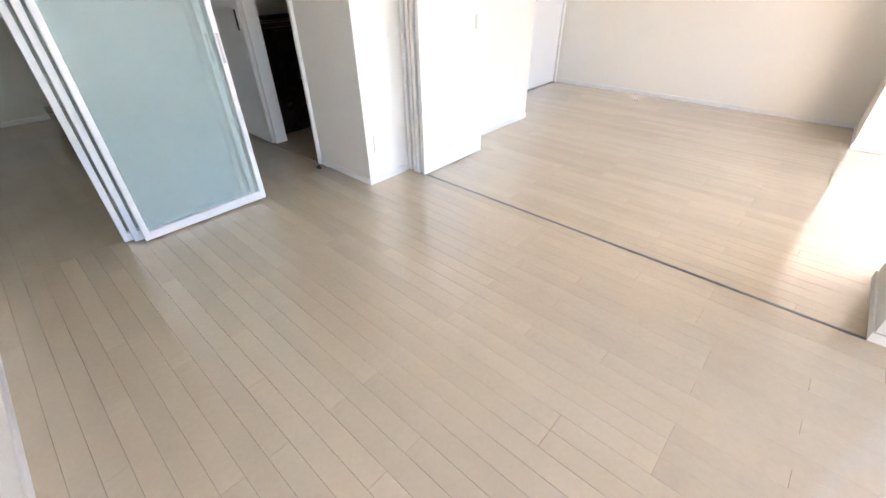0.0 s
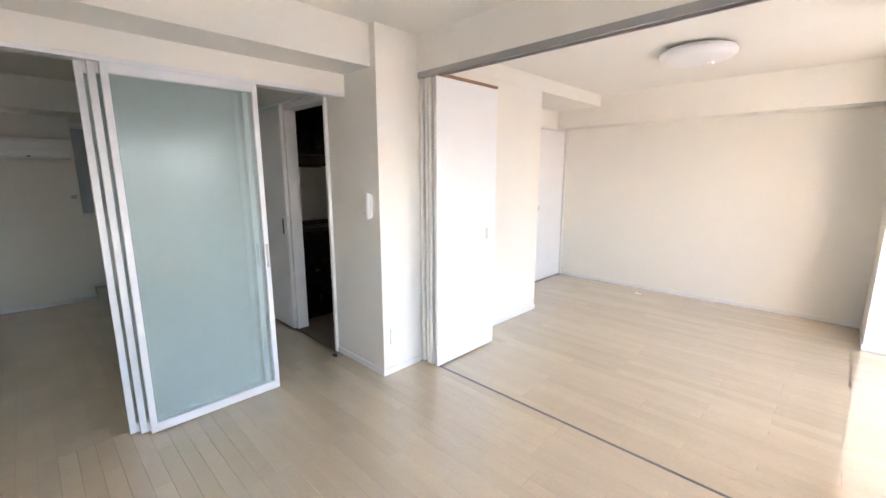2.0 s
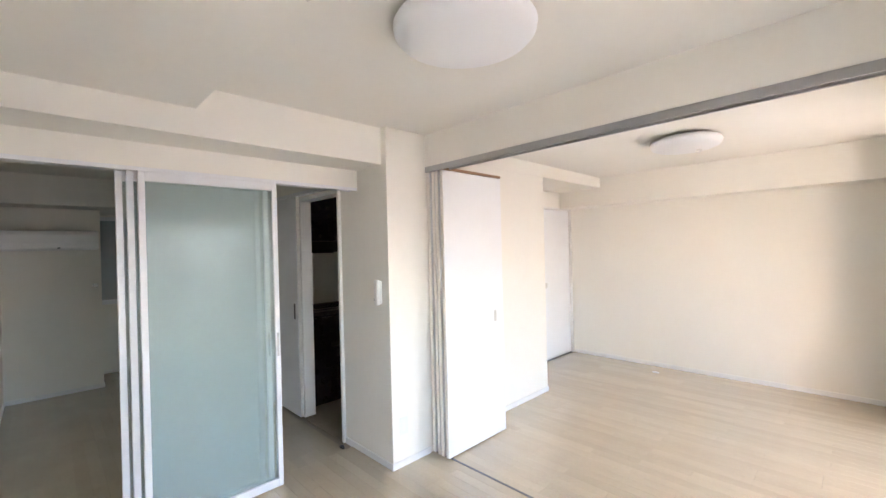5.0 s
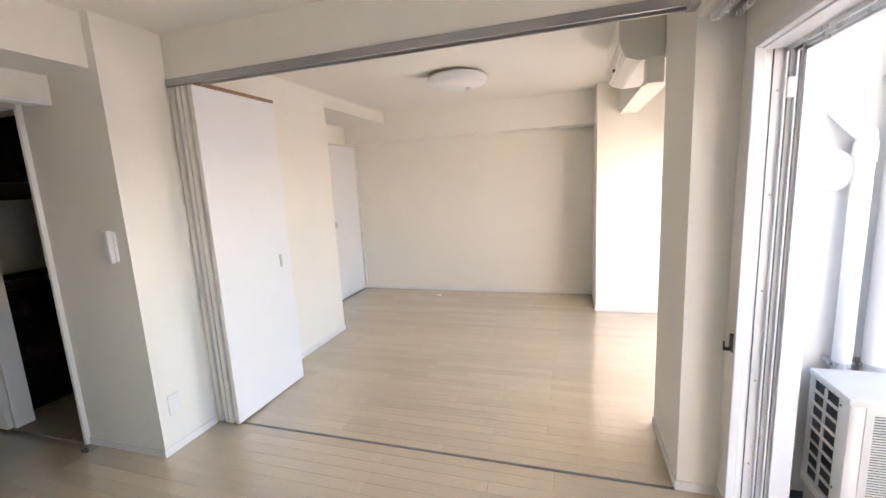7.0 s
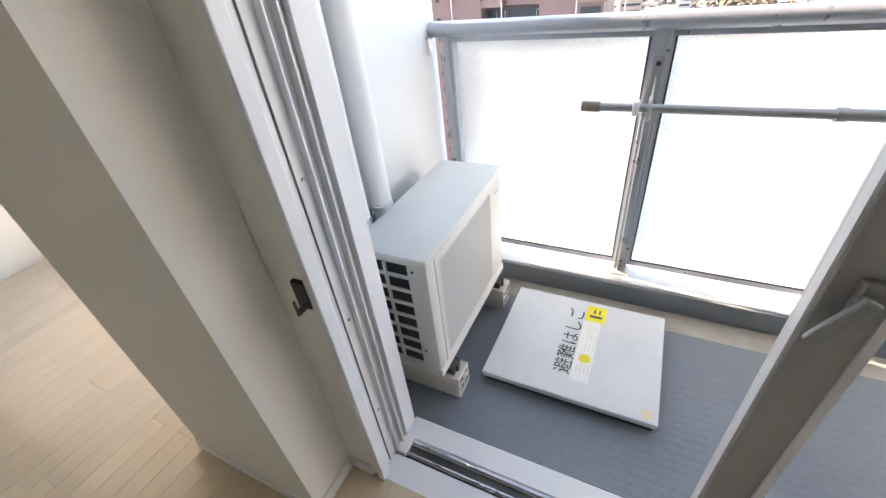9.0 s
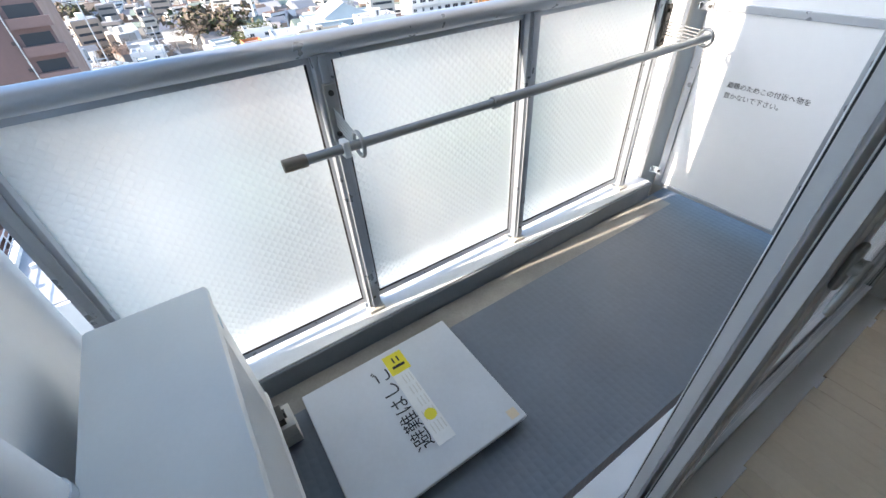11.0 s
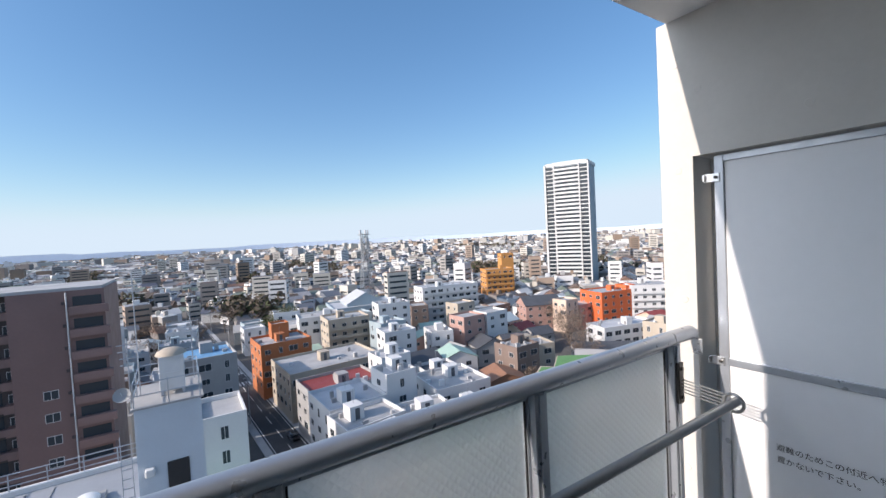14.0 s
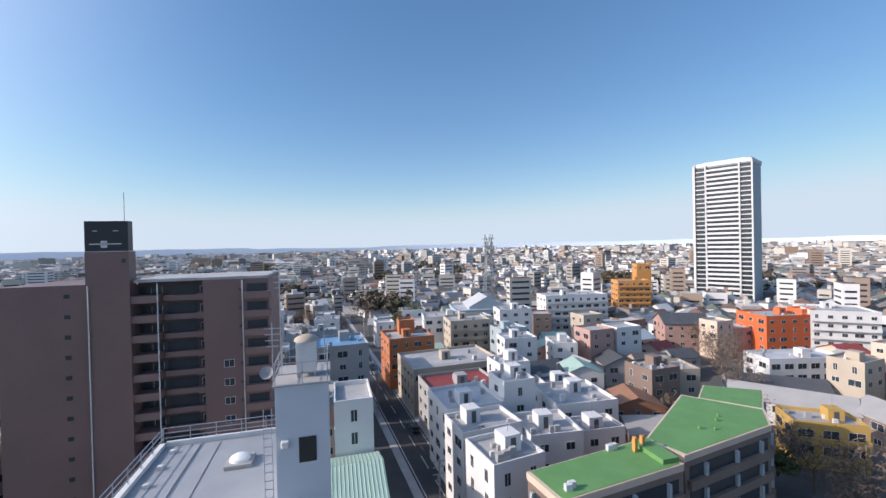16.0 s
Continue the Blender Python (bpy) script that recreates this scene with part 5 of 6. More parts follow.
part("lid", lathe([(0.62, 0), (0.55, 0.14), (0.3, 0.26), (0, 0.3)], 20, (0, 0, 1.75)), M_BEIGEB, tank, smooth=True)
part("stand", boxes(*[(a - 0.05, a + 0.05, b - 0.05, b + 0.05, 0, 0.25) for a in (-0.4, 0.4) for b in (-0.4, 0.4)]), M_RAIL, tank)
for x, y, top in ((24.6, 3.3, 5.6), (25.9, 1.2, 3.2), (23.0, 3.5, 3.0)):
    ma = thing("aerial_mast", None, None, "thin rooftop aerial mast", "aerial", "roof aerials", m=pose(x, y, GZ + 35.0))
    part("mast", bar((0, 0, 0), (0, 0, top), 0.025, 6), M_RAIL, ma)
    part("element", boxes(*[(-0.02, 0.02, -0.35 + 0.03 * i, 0.35 - 0.03 * i, top - 0.3 - 0.28 * i, top - 0.27 - 0.28 * i) for i in range(4)]), M_RAIL, ma)
dish = thing("satellite_dish", None, None, "small white satellite dish on the stair tower", "satellite dish", m=pose(22.8, 3.75, GZ + 35.7, 0, -60, 0))
part("reflector", lathe([(0, 0), (0.2, 0.03), (0.28, 0.08), (0.3, 0.09)], 24), M_GREYB, dish, smooth=True)
part("arm", bar((0, 0, 0), (0, 0, 0.45), 0.02, 6), M_RAIL, dish)

# pale green ribbed roof, beige box and blue-roofed block behind the stair tower
gr_b = building(46.3, 56.4, -4.4, 1.5, -24, M_GREYB, M_PALEGREEN, "low building with a pale green ribbed metal roof", kind="gable_y", floors=2)
for i in range(15):
    y = -3.1 + i * 0.443
    part("roof_rib", path_tube([(-5.4, y, 14.40), (0, y, 16.02), (5.4, y, 14.40)], 0.045, 5), M_PALEGREEN, gr_b)
building(57, 65, -4.2, 0.8, -19.2, M_WHITEB, M_FLATROOF, "off-white narrow block with a small window", floors=2, win=W_TALL, pitch=4)
building(100, 113, -7.0, 5.2, -22, M_GREYB, M_BLUEROOF, "grey block with a blue-painted roof", floors=4, faces=("-x", "-y"), rot=4)
building(70, 76, -4.5, 4.0, -25, M_BEIGEB, M_BROWNROOF, "brown-roofed house behind a stair tower", kind="gable_y", floors=2)

# right side of the street
building(120, 133, -28, -14.4, -26, M_ORANGEB, M_FLATROOF, "orange brick-tiled street building", floors=4, rot=4)
building(128, 133, -24, -19.2, -22.3, M_ORANGEB, M_FLATROOF, "orange stair head on a roof", floors=0, extras=False)
building(100, 117, -41, -17.2, -29.2, M_BEIGEB, M_FLATROOF, "long beige building with a flat roof", floors=3, rot=4, balcony=("-x",))
building(84, 96, -34, -18.5, -29.4, M_GREYB, M_REDROOF, "grey building with a dark red roof", floors=3, rot=3)
building(68.5, 80, -28, -17.2, -27, M_WHITEB, M_WHITEROOF, "white block with a broad flat roof", floors=4, rot=3, balcony=("-x",))
building(86, 93, -42, -34.5, -25.8, M_WHITEB, M_WHITEROOF, "white narrow house with a stepped top", floors=4, rot=3)
building(69.5, 76, -34.5, -28.2, -23.8, M_WHITEB, M_WHITEROOF, "tall white house with a roof box", floors=4, rot=3)
building(60, 67.5, -27.2, -17, -27, M_WHITEB, M_FLATROOF, "white corner house with a railed roof", floors=4, rot=6)
building(57.5, 66, -36.5, -28, -28.2, M_WHITEB, M_FLATROOF, "white house with rooftop air conditioners", floors=3, rot=-6)
building(47.5, 55, -24, -16.6, -25.3, M_WHITEB, M_FLATROOF, "white narrow house with vents on its roof", floors=4, rot=8, win=W_TALL)
building(66.5, 78, -50, -38, -28.2, M_WHITEB, M_FLATROOF, "white terraced house with roof terraces", floors=3, rot=-5)
building(60, 65.5, -46, -38.5, -30, M_WHITEB, M_FLATROOF, "small white house with a roof terrace", floors=3, rot=-5)
building(88, 97, -53, -43.5, -28.5, M_BEIGEB, M_DARKROOF, "house with a steep dark slate roof", kind="gable_y", floors=3)
building(80, 87, -52, -43.5, -29.5, M_WHITEB, M_DARKROOF, "white house with a dark lean-to roof", floors=3, rot=-5)
building(89, 97, -64, -54, -28.6, M_WHITEB, M_PALEGREEN, "white house with a grey-green gable roof", kind="gable_x", floors=3, rot=-15)
building(72, 80, -66, -55, -30.5, M_BROWNROOF, M_BROWNROOF, "terracotta house with tiled gables", kind="gable_x", floors=2, rot=-20)
building(82, 91, -86, -77, -30.5, M_BEIGEB, M_FLATROOF, "beige-brown house with a flat roof", floors=3, rot=-15)
building(104, 117, -157, -141, -25.6, M_REDORANGE, M_BLUEGREY, "red-orange apartment house with a grey roof", floors=4, rot=-12)
building(104, 110, -160, -155, -24, M_REDORANGE, M_FLATROOF, "red-orange stair tower beside flats", floors=2, rot=-12, extras=False)
building(80, 89, -131, -110, -31, M_WHITEB, M_WHITEROOF, "long white two-storey building", floors=2, rot=-14, win=W_WIDE)
building(66, 75, -109, -87, -32.5, M_WHITEB, M_GREYB, "long low house with a grey sheet roof", kind="gable_y", floors=2, rot=-52)
building(74, 82, -114, -94, -32.5, M_GREYB, M_DARKROOF, "long low house with a dark roof", kind="gable_y", floors=1, rot=-40)
building(53, 60, -91, -80, -32.2, M_YELLOWB, M_FLATROOF, "ochre apartment house with brown balconies", floors=3, rot=-33, balcony=("-x",), win=W_WIDE)
building(186, 197, -166, -149, -20.5, M_TANB, M_FLATROOF, "orange-tan apartment block with balconies", floors=6, rot=-20, balcony=("-x",))
building(196, 203, -176, -168, -12.5, M_TANB, M_FLATROOF, "orange-tan lift tower on a roof", floors=1, rot=-20, extras=False)
building(157, 168, -116, -88, -22, M_WHITEB, M_WHITEROOF, "long white apartment block with open corridors", floors=5, rot=-8, balcony=("-x",))
building(164, 186, -79, -51, -27, M_BLUEGREY, M_WHITEROOF, "blue-grey hall with a broad roof", floors=2, rot=-8, win=W_WIDE, extras=False)
building(170, 186, -74, -58, -21.5, M_BLUEGREY, M_WHITEROOF, "gabled blue-grey hall top with a white roof", kind="gable_x", floors=0, rot=-8)
building(150, 162, -48, -33, -26, M_WHITEB, M_FLATROOF, "white workshop with a band of windows", floors=2, rot=-8)
building(95, 111, -176, -158, -24, M_WHITEB, M_FLATROOF, "white apartment block with stair bays", floors=5, rot=-40, balcony=("-x",))
building(78, 92, -190, -174, -26, M_WHITEB, M_FLATROOF, "white apartment block with terraces", floors=4, rot=-42, balcony=("-x",))
building(123, 135, -136, -120, -26.5, M_PINKB, M_DARKROOF, "pinkish block with solar panels on sloped roofs", kind="gable_y", floors=4, rot=-24)
building(134, 146, -52, -38, -25, M_BEIGEB, M_FLATROOF, "brown concrete block with balconies", floors=4, rot=-4, balcony=("-x",))
building(112, 120, -58, -48, -27, M_WHITEB, M_WHITEROOF, "white stepped house of four storeys", floors=4, rot=-6)
building(138, 147, -70, -58, -23, M_WHITEB, M_WHITEROOF, "white terraced apartment house with setbacks", floors=5, rot=-8)
building(148, 160, 17, 33, -20, M_WHITEB, M_FLATROOF, "white apartment block with scaffold-like balconies", floors=6, faces=("-x", "-y"), rot=6, balcony=("-x",))
building(118, 128, -2.0, 9, -29.5, M_WHITEB, M_FLATROOF, "white low street building", floors=3, faces=("-x", "-y"), rot=4)


def slab_block(points, top, label, face_dirs):
    """A block on a free plan with a green roof and dark strips for balcony shade."""
    cx = sum(p[0] for p in points) / len(points)
    cy = sum(p[1] for p in points) / len(points)
    e = thing("apartment_house", None, None, label, "building", "green-roofed apartment houses", m=pose(cx, cy, GZ))
    OCCUPIED.append((cx, cy, 9))
    loc = [(x - cx, y - cy) for x, y in points]
    h = top - GZ
    part("wall", prism(loc, 0, h), M_DULLTILE, e)
    part("roof_edge", prism([(x * 1.015, y * 1.015) for x, y in loc], h - 0.55, h + 0.25), M_CREAMWALL, e)
    part("roof", prism([(x * 0.965, y * 0.965) for x, y in loc], h + 0.2, h + 0.3), M_GREENROOF, e)
    for i, j in face_dirs:
        a, b = Vector((*loc[i], 0)), Vector((*loc[j], 0))
        d = (b - a).normalized()
        nrm = Vector((d.y, -d.x, 0))
        if nrm.dot((a + b) / 2) < 0:
            nrm = -nrm
        L = (b - a).length
        for k in range(5):
            z = h - 2.3 - k * 2.95
            m = Matrix.Translation((a + b) / 2 + nrm * 0.03 + Vector((0, 0, z))) @ Matrix.Rotation(math.atan2(nrm.y, nrm.x), 4, "Z")
            # dark strip on the wall stands in for the balcony's shade
            part("balcony_void", box(-0.04, 0.04, -L / 2 + 0.8, L / 2 - 0.8, -0.5, 1.0), M_CITYDARK, e, at=m)
            part("balcony_wall", box(0.0, 0.5, -L / 2 + 0.4, L / 2 - 0.4, -1.6, -0.5), M_DULLTILE, e, at=m)
            for u in (-0.3, 0.05, 0.35):
                part("screen", box(0.0, 0.42, u * L - 0.2, u * L + 0.2, -0.5, 1.0), M_BLUEGREY, e, at=m)
    return e


g1 = slab_block([(43.2, -19.6), (45.5, -36.5), (39.4, -36.9), (37.5, -20.4)], -24, "apartment house with a bright green painted roof", [(3, 2), (0, 3)])
for x, y in ((38.6, -22.3), (38.9, -22.9), (44.2, -31.5), (44.3, -32.1)):
    part("roof_unit", box(0, 0.5, 0, 0.75, 16.3, 16.95), M_WHITEB, g1, at=pose(x - 41.4, y + 28.35, 0))
part("duct", boxes((1.6, 2.1, -5.6, -5.2, 16.3, 18.0), (2.0, 2.5, -7.0, -6.6, 16.3, 17.8)), M_TANB, g1)
part("roof_step", box(-1.6, 3.4, -8.4, -6.2, 16.28, 16.85), M_GREENROOF, g1)
g2 = slab_block([(45.4, -37.2), (56.0, -53.6), (47.6, -60.0), (43.6, -55.8), (40.8, -38.6)], -24, "angled apartment house with a bright green roof", [(4, 3), (3, 2)])
for x, y in ((0, -1), (1, -2.5), (-2, 1.5), (-1.2, 3.2)):
    part("roof_vent", bar((x, y, 16.3), (x, y, 16.75), 0.16, 8), M_GREENROOF, g2)
slab_block([(59.2, -61.6), (54.2, -68.6), (48.6, -61.2), (55.0, -56.0)], -24.4, "rear wing with a bright green roof", [(2, 1)])

# white residential tower
tx, ty = 208.6, -248.0
yaw = math.degrees(math.atan2(-ty, -tx)) + 180 - 14
tower = thing("residential_tower", None, None, "white high-rise residential tower with bands of balconies", "building", m=pose(tx, ty, GZ, 0, 0, yaw))
OCCUPIED.append((tx, ty, 24))
part("core", box(-12, 12, -15, 15, 0, 87.6), M_BLUEGREY, tower)
part("roof_frame", boxes((-12.5, -11.5, -15.5, 15.5, 87.6, 90.0), (11.5, 12.5, -15.5, 15.5, 87.6, 90.0), (-12.5, 12.5, 14.5, 15.5, 87.6, 90.0), (-12.5, 12.5, -15.5, -14.5, 87.6, 90.0), (-9, 9, -11, 11, 87.6, 91.0)), M_WHITEB, tower)
for y in (-15.4, -9.0, 9.0, 15.4):
    part("pier", box(-13.3, -12, y - 0.4, y + 0.4, 3, 88.6), M_WHITEB, tower)
for x in (-12.6, 0, 12.6):
    part("pier", box(x - 0.5, x + 0.5, 15, 16.3, 3, 88.6), M_WHITEB, tower)
for k in range(29):
    z = 4 + k * 2.87
    part("balcony_band", boxes((-13.3, -12.0, -9.0, 9.0, z, z + 1.25), (-12.9, -12.0, 9.2, 15.2, z, z + 0.55), (-12.9, -12.0, -15.2, -9.2, z, z + 0.55), (-12, 12, 15.0, 16.2, z, z + 1.0)), M_WHITEB, tower)
    part("glazing", boxes((-12.05, -11.9, -8.8, 8.8, z + 1.25, z + 2.6), (-12.05, -11.9, 9.4, 15.0, z + 0.6, z + 2.7), (-12.05, -11.9, -15.0, -9.4, z + 0.6, z + 2.7), (-11.5, 11.5, 14.9, 15.05, z + 1.0, z + 2.6)), M_CITYDARK, tower)

# lattice radio mast
mast = thing("radio_mast", None, None, "grey steel lattice radio mast with platforms", "mast", m=pose(213, -83, GZ))
OCCUPIED.append((213, -83, 6))
HM = 45.0


def leg(i, z):
    w = 3.4 - 2.0 * min(z / 34, 1)
    return ((w if i in (0, 1) else -w), (w if i in (1, 2) else -w), z)


for i in range(4):
    part("leg", path_tube([leg(i, 0), leg(i, 34), leg(i, HM)], 0.22, 6), M_POLE, mast)
lv = [0, 6, 12, 17, 22, 26, 30, 34, 37, 40, 43]
bm = bmesh.new()
for a, b in zip(lv, lv[1:]):
    for i in range(4):
        j = (i + 1) % 4
        tube(bm, leg(i, a), leg(j, b), 0.12, 5)
        tube(bm, leg(j, a), leg(i, b), 0.12, 5)
        tube(bm, leg(i, b), leg(j, b), 0.12, 5)
part("bracing", bm, M_POLE, mast)
for z in (36, 40, 44):
    part("platform", box(-2.6, 2.6, -2.6, 2.6, z, z + 0.35), M_POLE, mast)
    for a in (0.4, 1.8, 3.2, 4.6, 5.6):
        part("antenna", box(2.3 * math.cos(a) - 0.3, 2.3 * math.cos(a) + 0.3, 2.3 * math.sin(a) - 0.3, 2.3 * math.sin(a) + 0.3, z + 0.35, z + 2.6), M_WINFRAME, mast)


# trees
def tree(x, y, h, r, mat, label, seed, z=GZ, leaves=420, size=0.35, name="tree"):
    rr = random.Random(seed)
    e = thing(name, None, None, label, "tree", "city trees", m=pose(x, y, z))
    bm = bmesh.new()
    tube(bm, (0, 0, 0), (0.1, 0.1, h * 0.45), 0.25, 7, 0.16)
    tips = []
    for i in range(7):
        a, q = rr.uniform(0, 6.28), rr.uniform(0.5, 0.9)
        tip = Vector((math.cos(a) * r * q, math.sin(a) * r * q, h * rr.uniform(0.62, 0.98)))
        tube(bm, (0.1, 0.1, h * rr.uniform(0.28, 0.45)), tip, 0.10, 5, 0.025)
        tips.append(tip)
        for k in range(3):
            t2 = tip + Vector((rr.uniform(-1, 1), rr.uniform(-1, 1), rr.uniform(-0.3, 0.8))) * r * 0.4
            tube(bm, tip.lerp(Vector((0, 0, h * 0.4)), 0.35), t2, 0.05, 4, 0.012)
            tips.append(t2)
    part("trunk", bm, M_BARK, e)
    verts, facs = [], []
    for i in range(leaves):
        c = rr.choice(tips) + Vector((rr.gauss(0, 1), rr.gauss(0, 1), rr.gauss(0, 0.8))) * r * 0.24
        d1 = Vector((rr.uniform(-1, 1), rr.uniform(-1, 1), rr.uniform(-1, 1))).normalized() * size * rr.uniform(0.5, 1.4)
        d2 = Vector((rr.uniform(-1, 1), rr.uniform(-1, 1), rr.uniform(-1, 1))).normalized() * size * (0.16 if mat is M_TWIG else 0.7)
        k = len(verts)
        verts += [c - d1, c + d2, c + d1, c - d2]
        facs.append((k, k + 1, k + 2, k + 3))
    me = bpy.data.meshes.new("crown")
    me.from_pydata(verts, [], facs)
    me.materials.append(mat)
    c = new("crown", me)
    c.parent = e
    return e


for i, (x, y, h, r) in enumerate(((88, -100, 11, 5), (95, -108, 12, 5.5), (102, -115, 12, 6), (108, -121, 11, 5), (80, -96, 9, 4), (62, -72, 9, 4.5), (66, -78, 9, 4), (50, -74, 9, 5), (46, -79, 8, 4.5), (42, -74, 8, 5), (44, -70, 7, 4), (55, -75, 8, 4), (74, -72, 8, 4), (118, -128, 10, 5))):
    tree(x, y, h, r, M_TWIG, "bare winter tree with fine brown twigs", 30 + i, leaves=620, size=0.55)
for i, (x, y, h, r) in enumerate(((176, -32, 14, 6), (182, -38, 12, 5), (52, -68, 6, 2.2), (39, -70, 5, 2.0))):
    tree(x, y, h, r, M_LEAF, "dense dark evergreen tree", 60 + i, leaves=1300, size=0.5)
for i in range(7):
    tree(170 + i * 9, 10 - i * 4 + (i % 3) * 12, 10, 5, M_TWIG, "bare winter tree with fine brown twigs", 80 + i, leaves=500, size=0.6)

# cars along the streets
def car(x, y, rot, mat, seed):
    e = thing("car", None, None, "parked car seen from far above", "car", "parked cars", m=pose(x, y, GZ + 0.06, 0, 0, rot))
    part("body", box(-2.1, 2.1, -0.85, 0.85, 0.25, 0.85, bevel=0.15), mat, e)
    part("cabin", box(-1.2, 1.1, -0.75, 0.75, 0.85, 1.45, bevel=0.22), M_CITYDARK, e)
    for a in (-1.3, 1.3):
        for b in (-0.8, 0.8):
            part("wheel", bar((a, b - 0.08, 0.3), (a, b + 0.08, 0.3), 0.3, 10), M_BLACK, e)


for i, (x, y, r) in enumerate(((150, -9.2, 4), (92, -16.3, 4), (173, -9.8, 4), (72, -134, 60), (76, -141, 60), (69, -139, 60), (84, -150, 60))):
    car(x, y, r, (M_WHITEB, M_KBLACK, M_GREYB, M_REDROOF)[i % 4], i)

# utility poles and wires along the street
street_m = Matrix.Translation((100, -14.0, GZ)) @ Matrix.Rotation(A_ST, 4, "Z")
for i in range(9):
    u = thing("utility_pole", None, None, "grey concrete utility pole with crossarms", "utility pole", "street poles", m=street_m @ pose(-42 + i * 24, -3.9 if i % 2 else 3.9, 0))
    part("shaft", bar((0, 0, 0), (0, 0, 11.5), 0.17, 8, 0.11), M_GREYB, u)
    for z in (9.2, 10.2, 11.0):
        part("crossarm", box(-0.06, 0.06, -0.9, 0.9, z, z + 0.1), M_POLE, u)
    part("transformer", bar((0.3, 0, 8.0), (0.3, 0, 8.9), 0.24, 10), M_GREYB, u)
bm = bmesh.new()
for side, z in ((3.9, 9.3), (3.4, 10.3), (4.4, 10.3), (-3.9, 9.3), (-3.4, 10.3), (-4.4, 11.1)):
    for k in range(-42, 150, 24):
        a, b = street_m @ Vector((k, side, z)), street_m @ Vector((k + 24, side, z))
        mid = (a + b) / 2 - Vector((0, 0, 0.5))
        tube(bm, a, mid, 0.03, 4, caps=False)
        tube(bm, mid, b, 0.03, 4, caps=False)
thing("overhead_wires", bm, M_BLACK, "thin dark overhead wires along a street", "wires", kind="stuff")

OCCUPIED += [(52, 42, 18), (62, 22, 12), (47, -80, 15), (38, -92, 14), (44, -66, 8), (66, -72, 6), (84, -100, 9), (98, -114, 9), (110, -122, 7)]

# ---- houses that fill the blocks ----
rr = random.Random(11)
WALLS = (M_WHITEB, M_BEIGEB, M_GREYB, M_WHITEB, M_CREAMWALL, M_PINKB, M_WHITEB, M_DULLTILE, M_BLUEGREY)
PITCHED = (M_DARKROOF, M_BROWNROOF, M_DARKROOF, M_GREYB, M_BLUEGREY, M_PALEGREEN, M_REDROOF)
FLATS = (M_FLATROOF, M_WHITEROOF, M_FLATROOF)
street_n = Vector((-math.sin(A_ST), math.cos(A_ST)))


def clear(x, y, r):
    if 36 < x < 275 and abs((Vector((x, y)) - Vector((100, -14))).dot(street_n)) < 5.5 + r * 0.8:
        return False
    return all((x - a) ** 2 + (y - b) ** 2 > (r + c) ** 2 * 0.72 for a, b, c in OCCUPIED)


def in_view(x, y):
    return x > 30 and -2.7 * (x - 2) < y - 1 < 1.0 * (x - 2)


count = 0
for gx in range(44, 190, 12):
    for gy in range(-200, 130, 12):
        x, y = gx + rr.uniform(-2.5, 2.5), gy + rr.uniform(-2.5, 2.5)
        if not in_view(x, y) or math.hypot(x, y) > 205 or rr.random() < 0.06:
            continue
        a, b = rr.uniform(3.4, 5.4), rr.uniform(3.4, 5.2)
        if not clear(x, y, max(a, b)):
            continue
        flat = rr.random() < 0.55
        top = GZ + (rr.choice((9.5, 10.5, 12.5, 13.5)) if flat else rr.uniform(7.5, 9.5))
        wall = rr.choice(WALLS)
        building(x - a, x + a, y - b, y + b, top, wall, rr.choice(FLATS) if flat else rr.choice(PITCHED),
                 ("flat-roofed " if flat else "pitched-roofed ") + {"white_render": "white", "beige_tile": "beige", "grey_render": "grey", "peach_render": "peach", "pink_brown_tile": "pinkish", "dull_brown_tile": "brown", "blue_grey_render": "blue-grey"}[wall.name] + " house in a dense block",
                 name="house", kind="flat" if flat else rr.choice(("gable_x", "gable_y")), floors=2 if x + abs(y) > 150 else 3,
                 faces=("-x", "+y" if y < 0 else "-y"), rot=rr.choice((4, -8, -15, 4)) + rr.uniform(-3, 3), rr=rr, extras=x + abs(y) < 190, group="houses in the blocks")
        count += 1


def add_solid(V, F, cx, cy, hx, hy, z0, z1, c, s):
    k = len(V)
    for z in (z0, z1):
        for dx, dy in ((-hx, -hy), (hx, -hy), (hx, hy), (-hx, hy)):
            V.append((cx + dx * c - dy * s, cy + dx * s + dy * c, z))
    F += [(k + 4, k + 5, k + 6, k + 7), (k, k + 1, k + 5, k + 4), (k + 1, k + 2, k + 6, k + 5), (k + 2, k + 3, k + 7, k + 6), (k + 3, k, k + 4, k + 7)]


def add_gable(V, F, cx, cy, hx, hy, z0, z1, c, s):
    k = len(V)
    for dx, dy, z in ((-hx, -hy, z0), (hx, -hy, z0), (hx, hy, z0), (-hx, hy, z0), (0, -hy, z1), (0, hy, z1)):
        V.append((cx + dx * c - dy * s, cy + dx * s + dy * c, z))
    F += [(k, k + 4, k + 5, k + 3), (k + 1, k + 2, k + 5, k + 4), (k, k + 1, k + 4), (k + 2, k + 3, k + 5)]


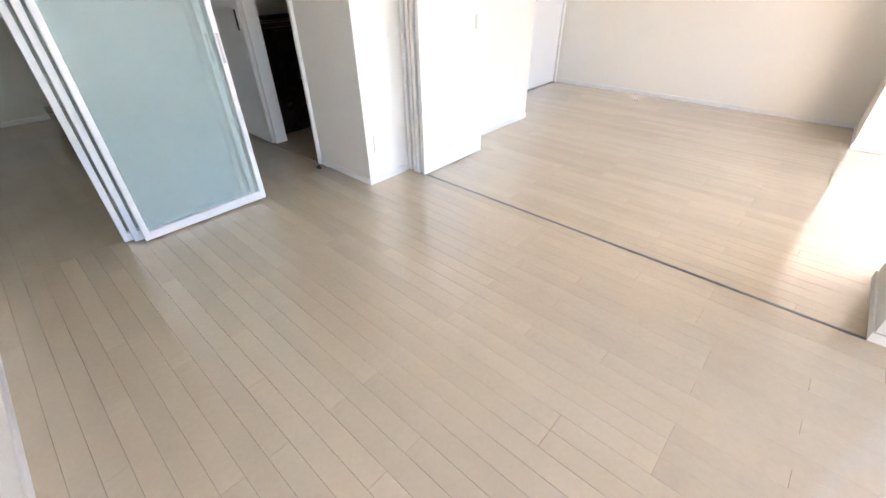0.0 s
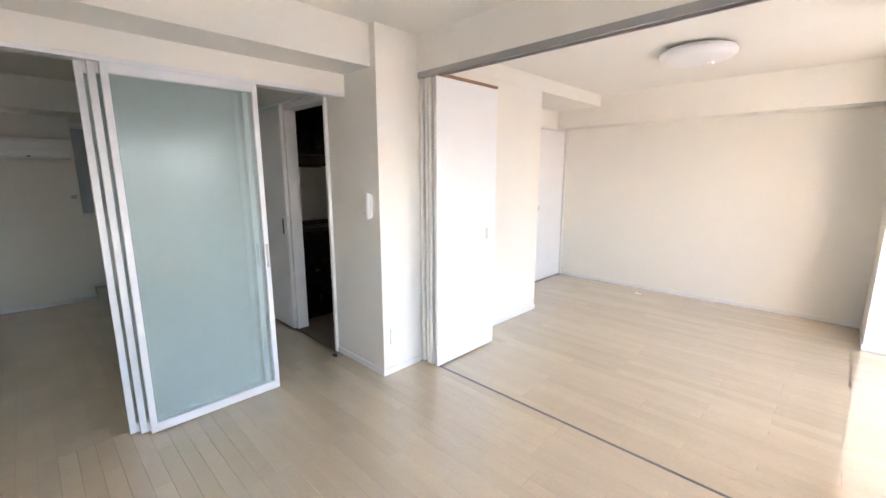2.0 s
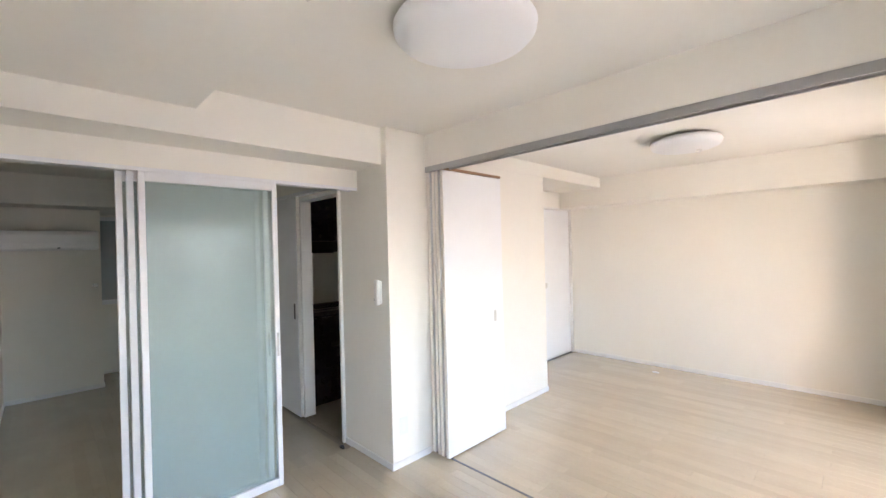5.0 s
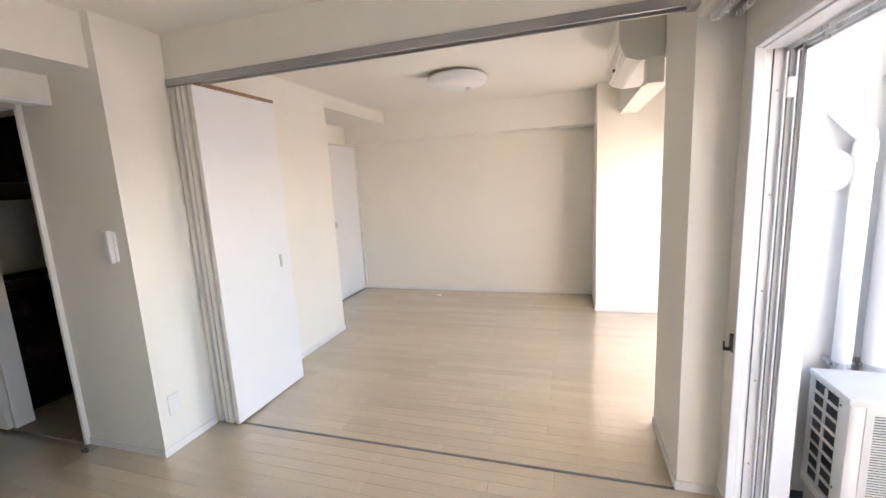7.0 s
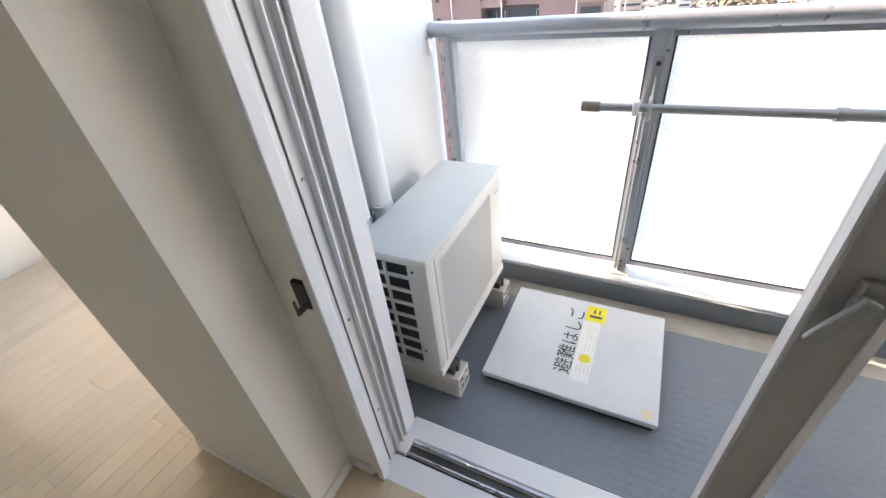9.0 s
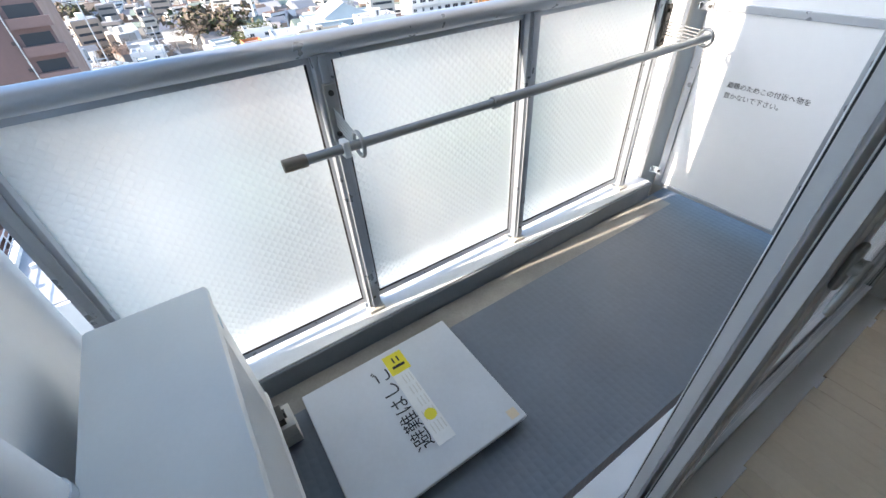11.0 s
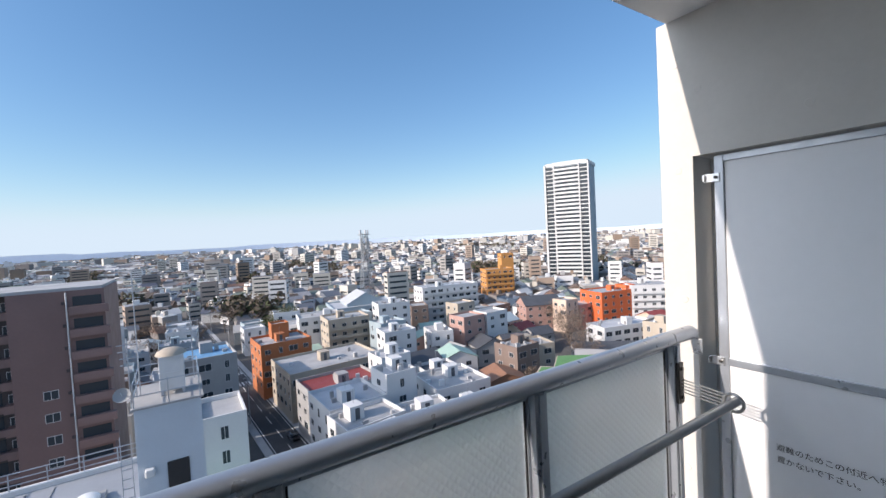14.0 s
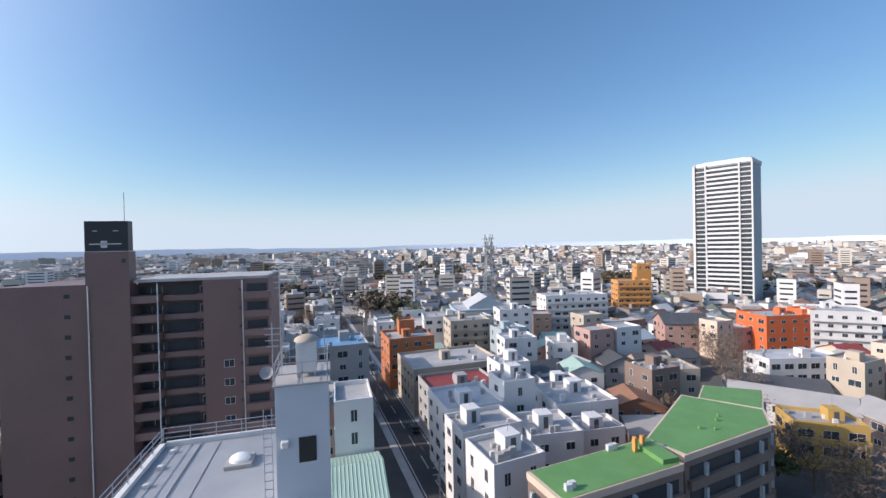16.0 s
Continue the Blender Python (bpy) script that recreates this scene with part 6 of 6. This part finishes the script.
WV, WF, RV, RF, GV, GF = [], [], [], [], [], []
for step, near, far in ((11.5, 198, 480), (17, 480, 1000), (30, 1000, 2900)):
    n = int(far / step) + 1
    for i in range(0, n):
        for j in range(-n, n):
            x, y = i * step + rr.uniform(-0.3, 0.3) * step, j * step + rr.uniform(-0.3, 0.3) * step
            d = math.hypot(x, y)
            if not near <= d < far or not in_view(x, y) or rr.random() < 0.10:
                continue
            hx, hy = rr.uniform(0.26, 0.46) * step, rr.uniform(0.26, 0.46) * step
            if d < 480 and not clear(x, y, max(hx, hy)):
                continue
            p = rr.random()
            big = p > (0.972 if d < 1000 else 0.965)
            h = rr.uniform(6.0, 8.8) if p < 0.78 else rr.uniform(7.5, 12) if not big else rr.uniform(14, 26)
            if d > 1000 and not big:
                h *= 1.05
            a = rr.uniform(-0.4, 0.4) + (0.6 if y < -150 else 0)
            c, s = math.cos(a), math.sin(a)
            if p < 0.78:
                add_solid(WV, WF, x, y, hx, hy, GZ, GZ + h * 0.68, c, s)
                add_gable(RV, RF, x, y, hx * 1.08, hy * 1.08, GZ + h * 0.68, GZ + h, c, s)
            else:
                if big:
                    hx, hy = min(hx, 9), hy * 1.25
                add_solid(WV, WF, x, y, hx, hy, GZ, GZ + h, c, s)
                add_solid(RV, RF, x, y, hx * 0.93, hy * 0.93, GZ + h, GZ + h + 0.3, c, s)
                add_solid(WV, WF, x + rr.uniform(-0.4, 0.4) * hx, y + rr.uniform(-0.4, 0.4) * hy, hx * 0.25, hy * 0.25, GZ + h, GZ + h + 2.4, c, s)
            if d < 900:
                fl = int((h * (0.68 if p < 0.78 else 1)) / 2.9)
                for k in range(fl):
                    z = GZ + 1.0 + k * 2.9
                    if p >= 0.78:
                        add_solid(GV, GF, x, y, hx + 0.06, hy * 0.80, z, z + 1.0, c, s)
                        add_solid(GV, GF, x, y, hx * 0.7, hy + 0.06, z, z + 1.0, c, s)
                    else:
                        add_solid(GV, GF, x + rr.uniform(-0.3, 0.3), y, hx + 0.06, hy * 0.35, z, z + 1.2, c, s)
                        add_solid(GV, GF, x, y, hx * 0.4, hy + 0.06, z, z + 1.2, c, s)
for name, V, F, m, lab in (("far_walls", WV, WF, M_CITYWALL, "dense mass of pale houses and blocks"), ("far_roofs", RV, RF, M_CITYROOF, "grey and brown roofs of a dense city"), ("far_windows", GV, GF, M_CITYDARK, "dark windows of far buildings")):
    me = bpy.data.meshes.new(name)
    me.from_pydata(V, [], F)
    me.materials.append(m)
    tagged(new(name, me), lab, "far city", kind="stuff")

# woods among the far houses
LV, LF = [], []
for cx, cy, rx, ry, nt in ((310, -235, 38, 26, 150), (285, -262, 16, 16, 50), (420, -60, 60, 10, 90), (600, -150, 120, 14, 140), (520, 90, 50, 16, 70), (900, -700, 160, 30, 130), (330, 30, 26, 12, 50), (760, 120, 120, 14, 90), (260, -330, 30, 20, 60), (240, -28, 18, 12, 40)):
    for i in range(nt):
        x, y = cx + rr.gauss(0, 0.5) * rx, cy + rr.gauss(0, 0.5) * ry
        h, r = rr.uniform(9, 15), rr.uniform(3, 5)
        for k in range(34):
            c = Vector((x + rr.gauss(0, 0.5) * r, y + rr.gauss(0, 0.5) * r, GZ + h * rr.uniform(0.45, 1.0)))
            d1 = Vector((rr.uniform(-1, 1), rr.uniform(-1, 1), rr.uniform(-1, 1))) * 1.5
            d2 = Vector((rr.uniform(-1, 1), rr.uniform(-1, 1), rr.uniform(-1, 1))) * 1.0
            q = len(LV)
            LV += [c - d1, c + d2, c + d1, c - d2]
            LF.append((q, q + 1, q + 2, q + 3))
me = bpy.data.meshes.new("woods")
me.from_pydata(LV, [], LF)
me.materials.append(M_WOODS)
tagged(new("woods", me), "brown winter woods among far houses", "trees", kind="stuff")

# hills along the horizon, distance haze painted in as blue colour and glow
HV, HF = [], []
for i in range(121):
    a = radians(-75 + i * 1.2)
    z = 1 + 14 * noise.noise((i * 0.09, 3.1, 0)) + 7 * noise.noise((i * 0.35, 8.2, 0)) + (12 if i > 70 else 0)
    HV += [(4300 * math.cos(a), 4300 * math.sin(a), GZ - 5), (4300 * math.cos(a), 4300 * math.sin(a), z), (4420 * math.cos(a), 4420 * math.sin(a), GZ - 5)]
for i in range(120):
    k = i * 3
    HF += [(k, k + 3, k + 4, k + 1), (k + 1, k + 4, k + 5, k + 2)]
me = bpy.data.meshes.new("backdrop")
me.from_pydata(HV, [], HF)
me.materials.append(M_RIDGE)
tagged(new("backdrop", me), "low hills with painted blue haze along the horizon", kind="structure")

# ---- pieces of the floor ----
rng = random.Random(7)
strip_meshes = [strip_mesh("floor_strip", L) for L in (0.909, 0.606, 0.303)]
rest = []
row = 0
y = -0.4625
while y < 5.21:
    x1 = 1.446 if y < 1.9 else 1.9 if 2.445 < y < 4.56 else 1.284 if y < 2.445 else 1.08
    x0 = -1.9 if y < 1.515 else -1.39 if y < 1.99 else -1.442 if y < 3.58 else -2.017
    x = x0 - rng.choice((0.0, 0.3, 0.6))
    while x < x1 - 0.02:
        L = 0.909
        a, b = max(x, x0), min(x + L, x1)
        if b - a > 0.88:
            piece("floor_strip", strip_meshes[0], FLOOR_OB, pose((a + b) / 2, y, 0))
        elif b - a > 0.03:
            rest.append((a, b, y))
        x += L
    row += 1
    y += 0.075
for yy in [(-0.4625 + 0.075 * i) for i in range(26)]:
    x = -6.0 - rng.choice((0.0, 0.3, 0.6))
    while x < -1.9:
        a, b = max(x, -6.0), min(x + 0.909, -1.9)
        if b - a > 0.03:
            rest.append((a, b, yy))
        x += 0.909
bm = bmesh.new()
for a, b, y in rest:
    add_box(bm, a + 0.0006, b - 0.0006, y - 0.0372, y + 0.0372, -0.011, 0)
part("floor_strips", bm, M_PLANK, FLOOR_OB)["kind"] = "stuff"
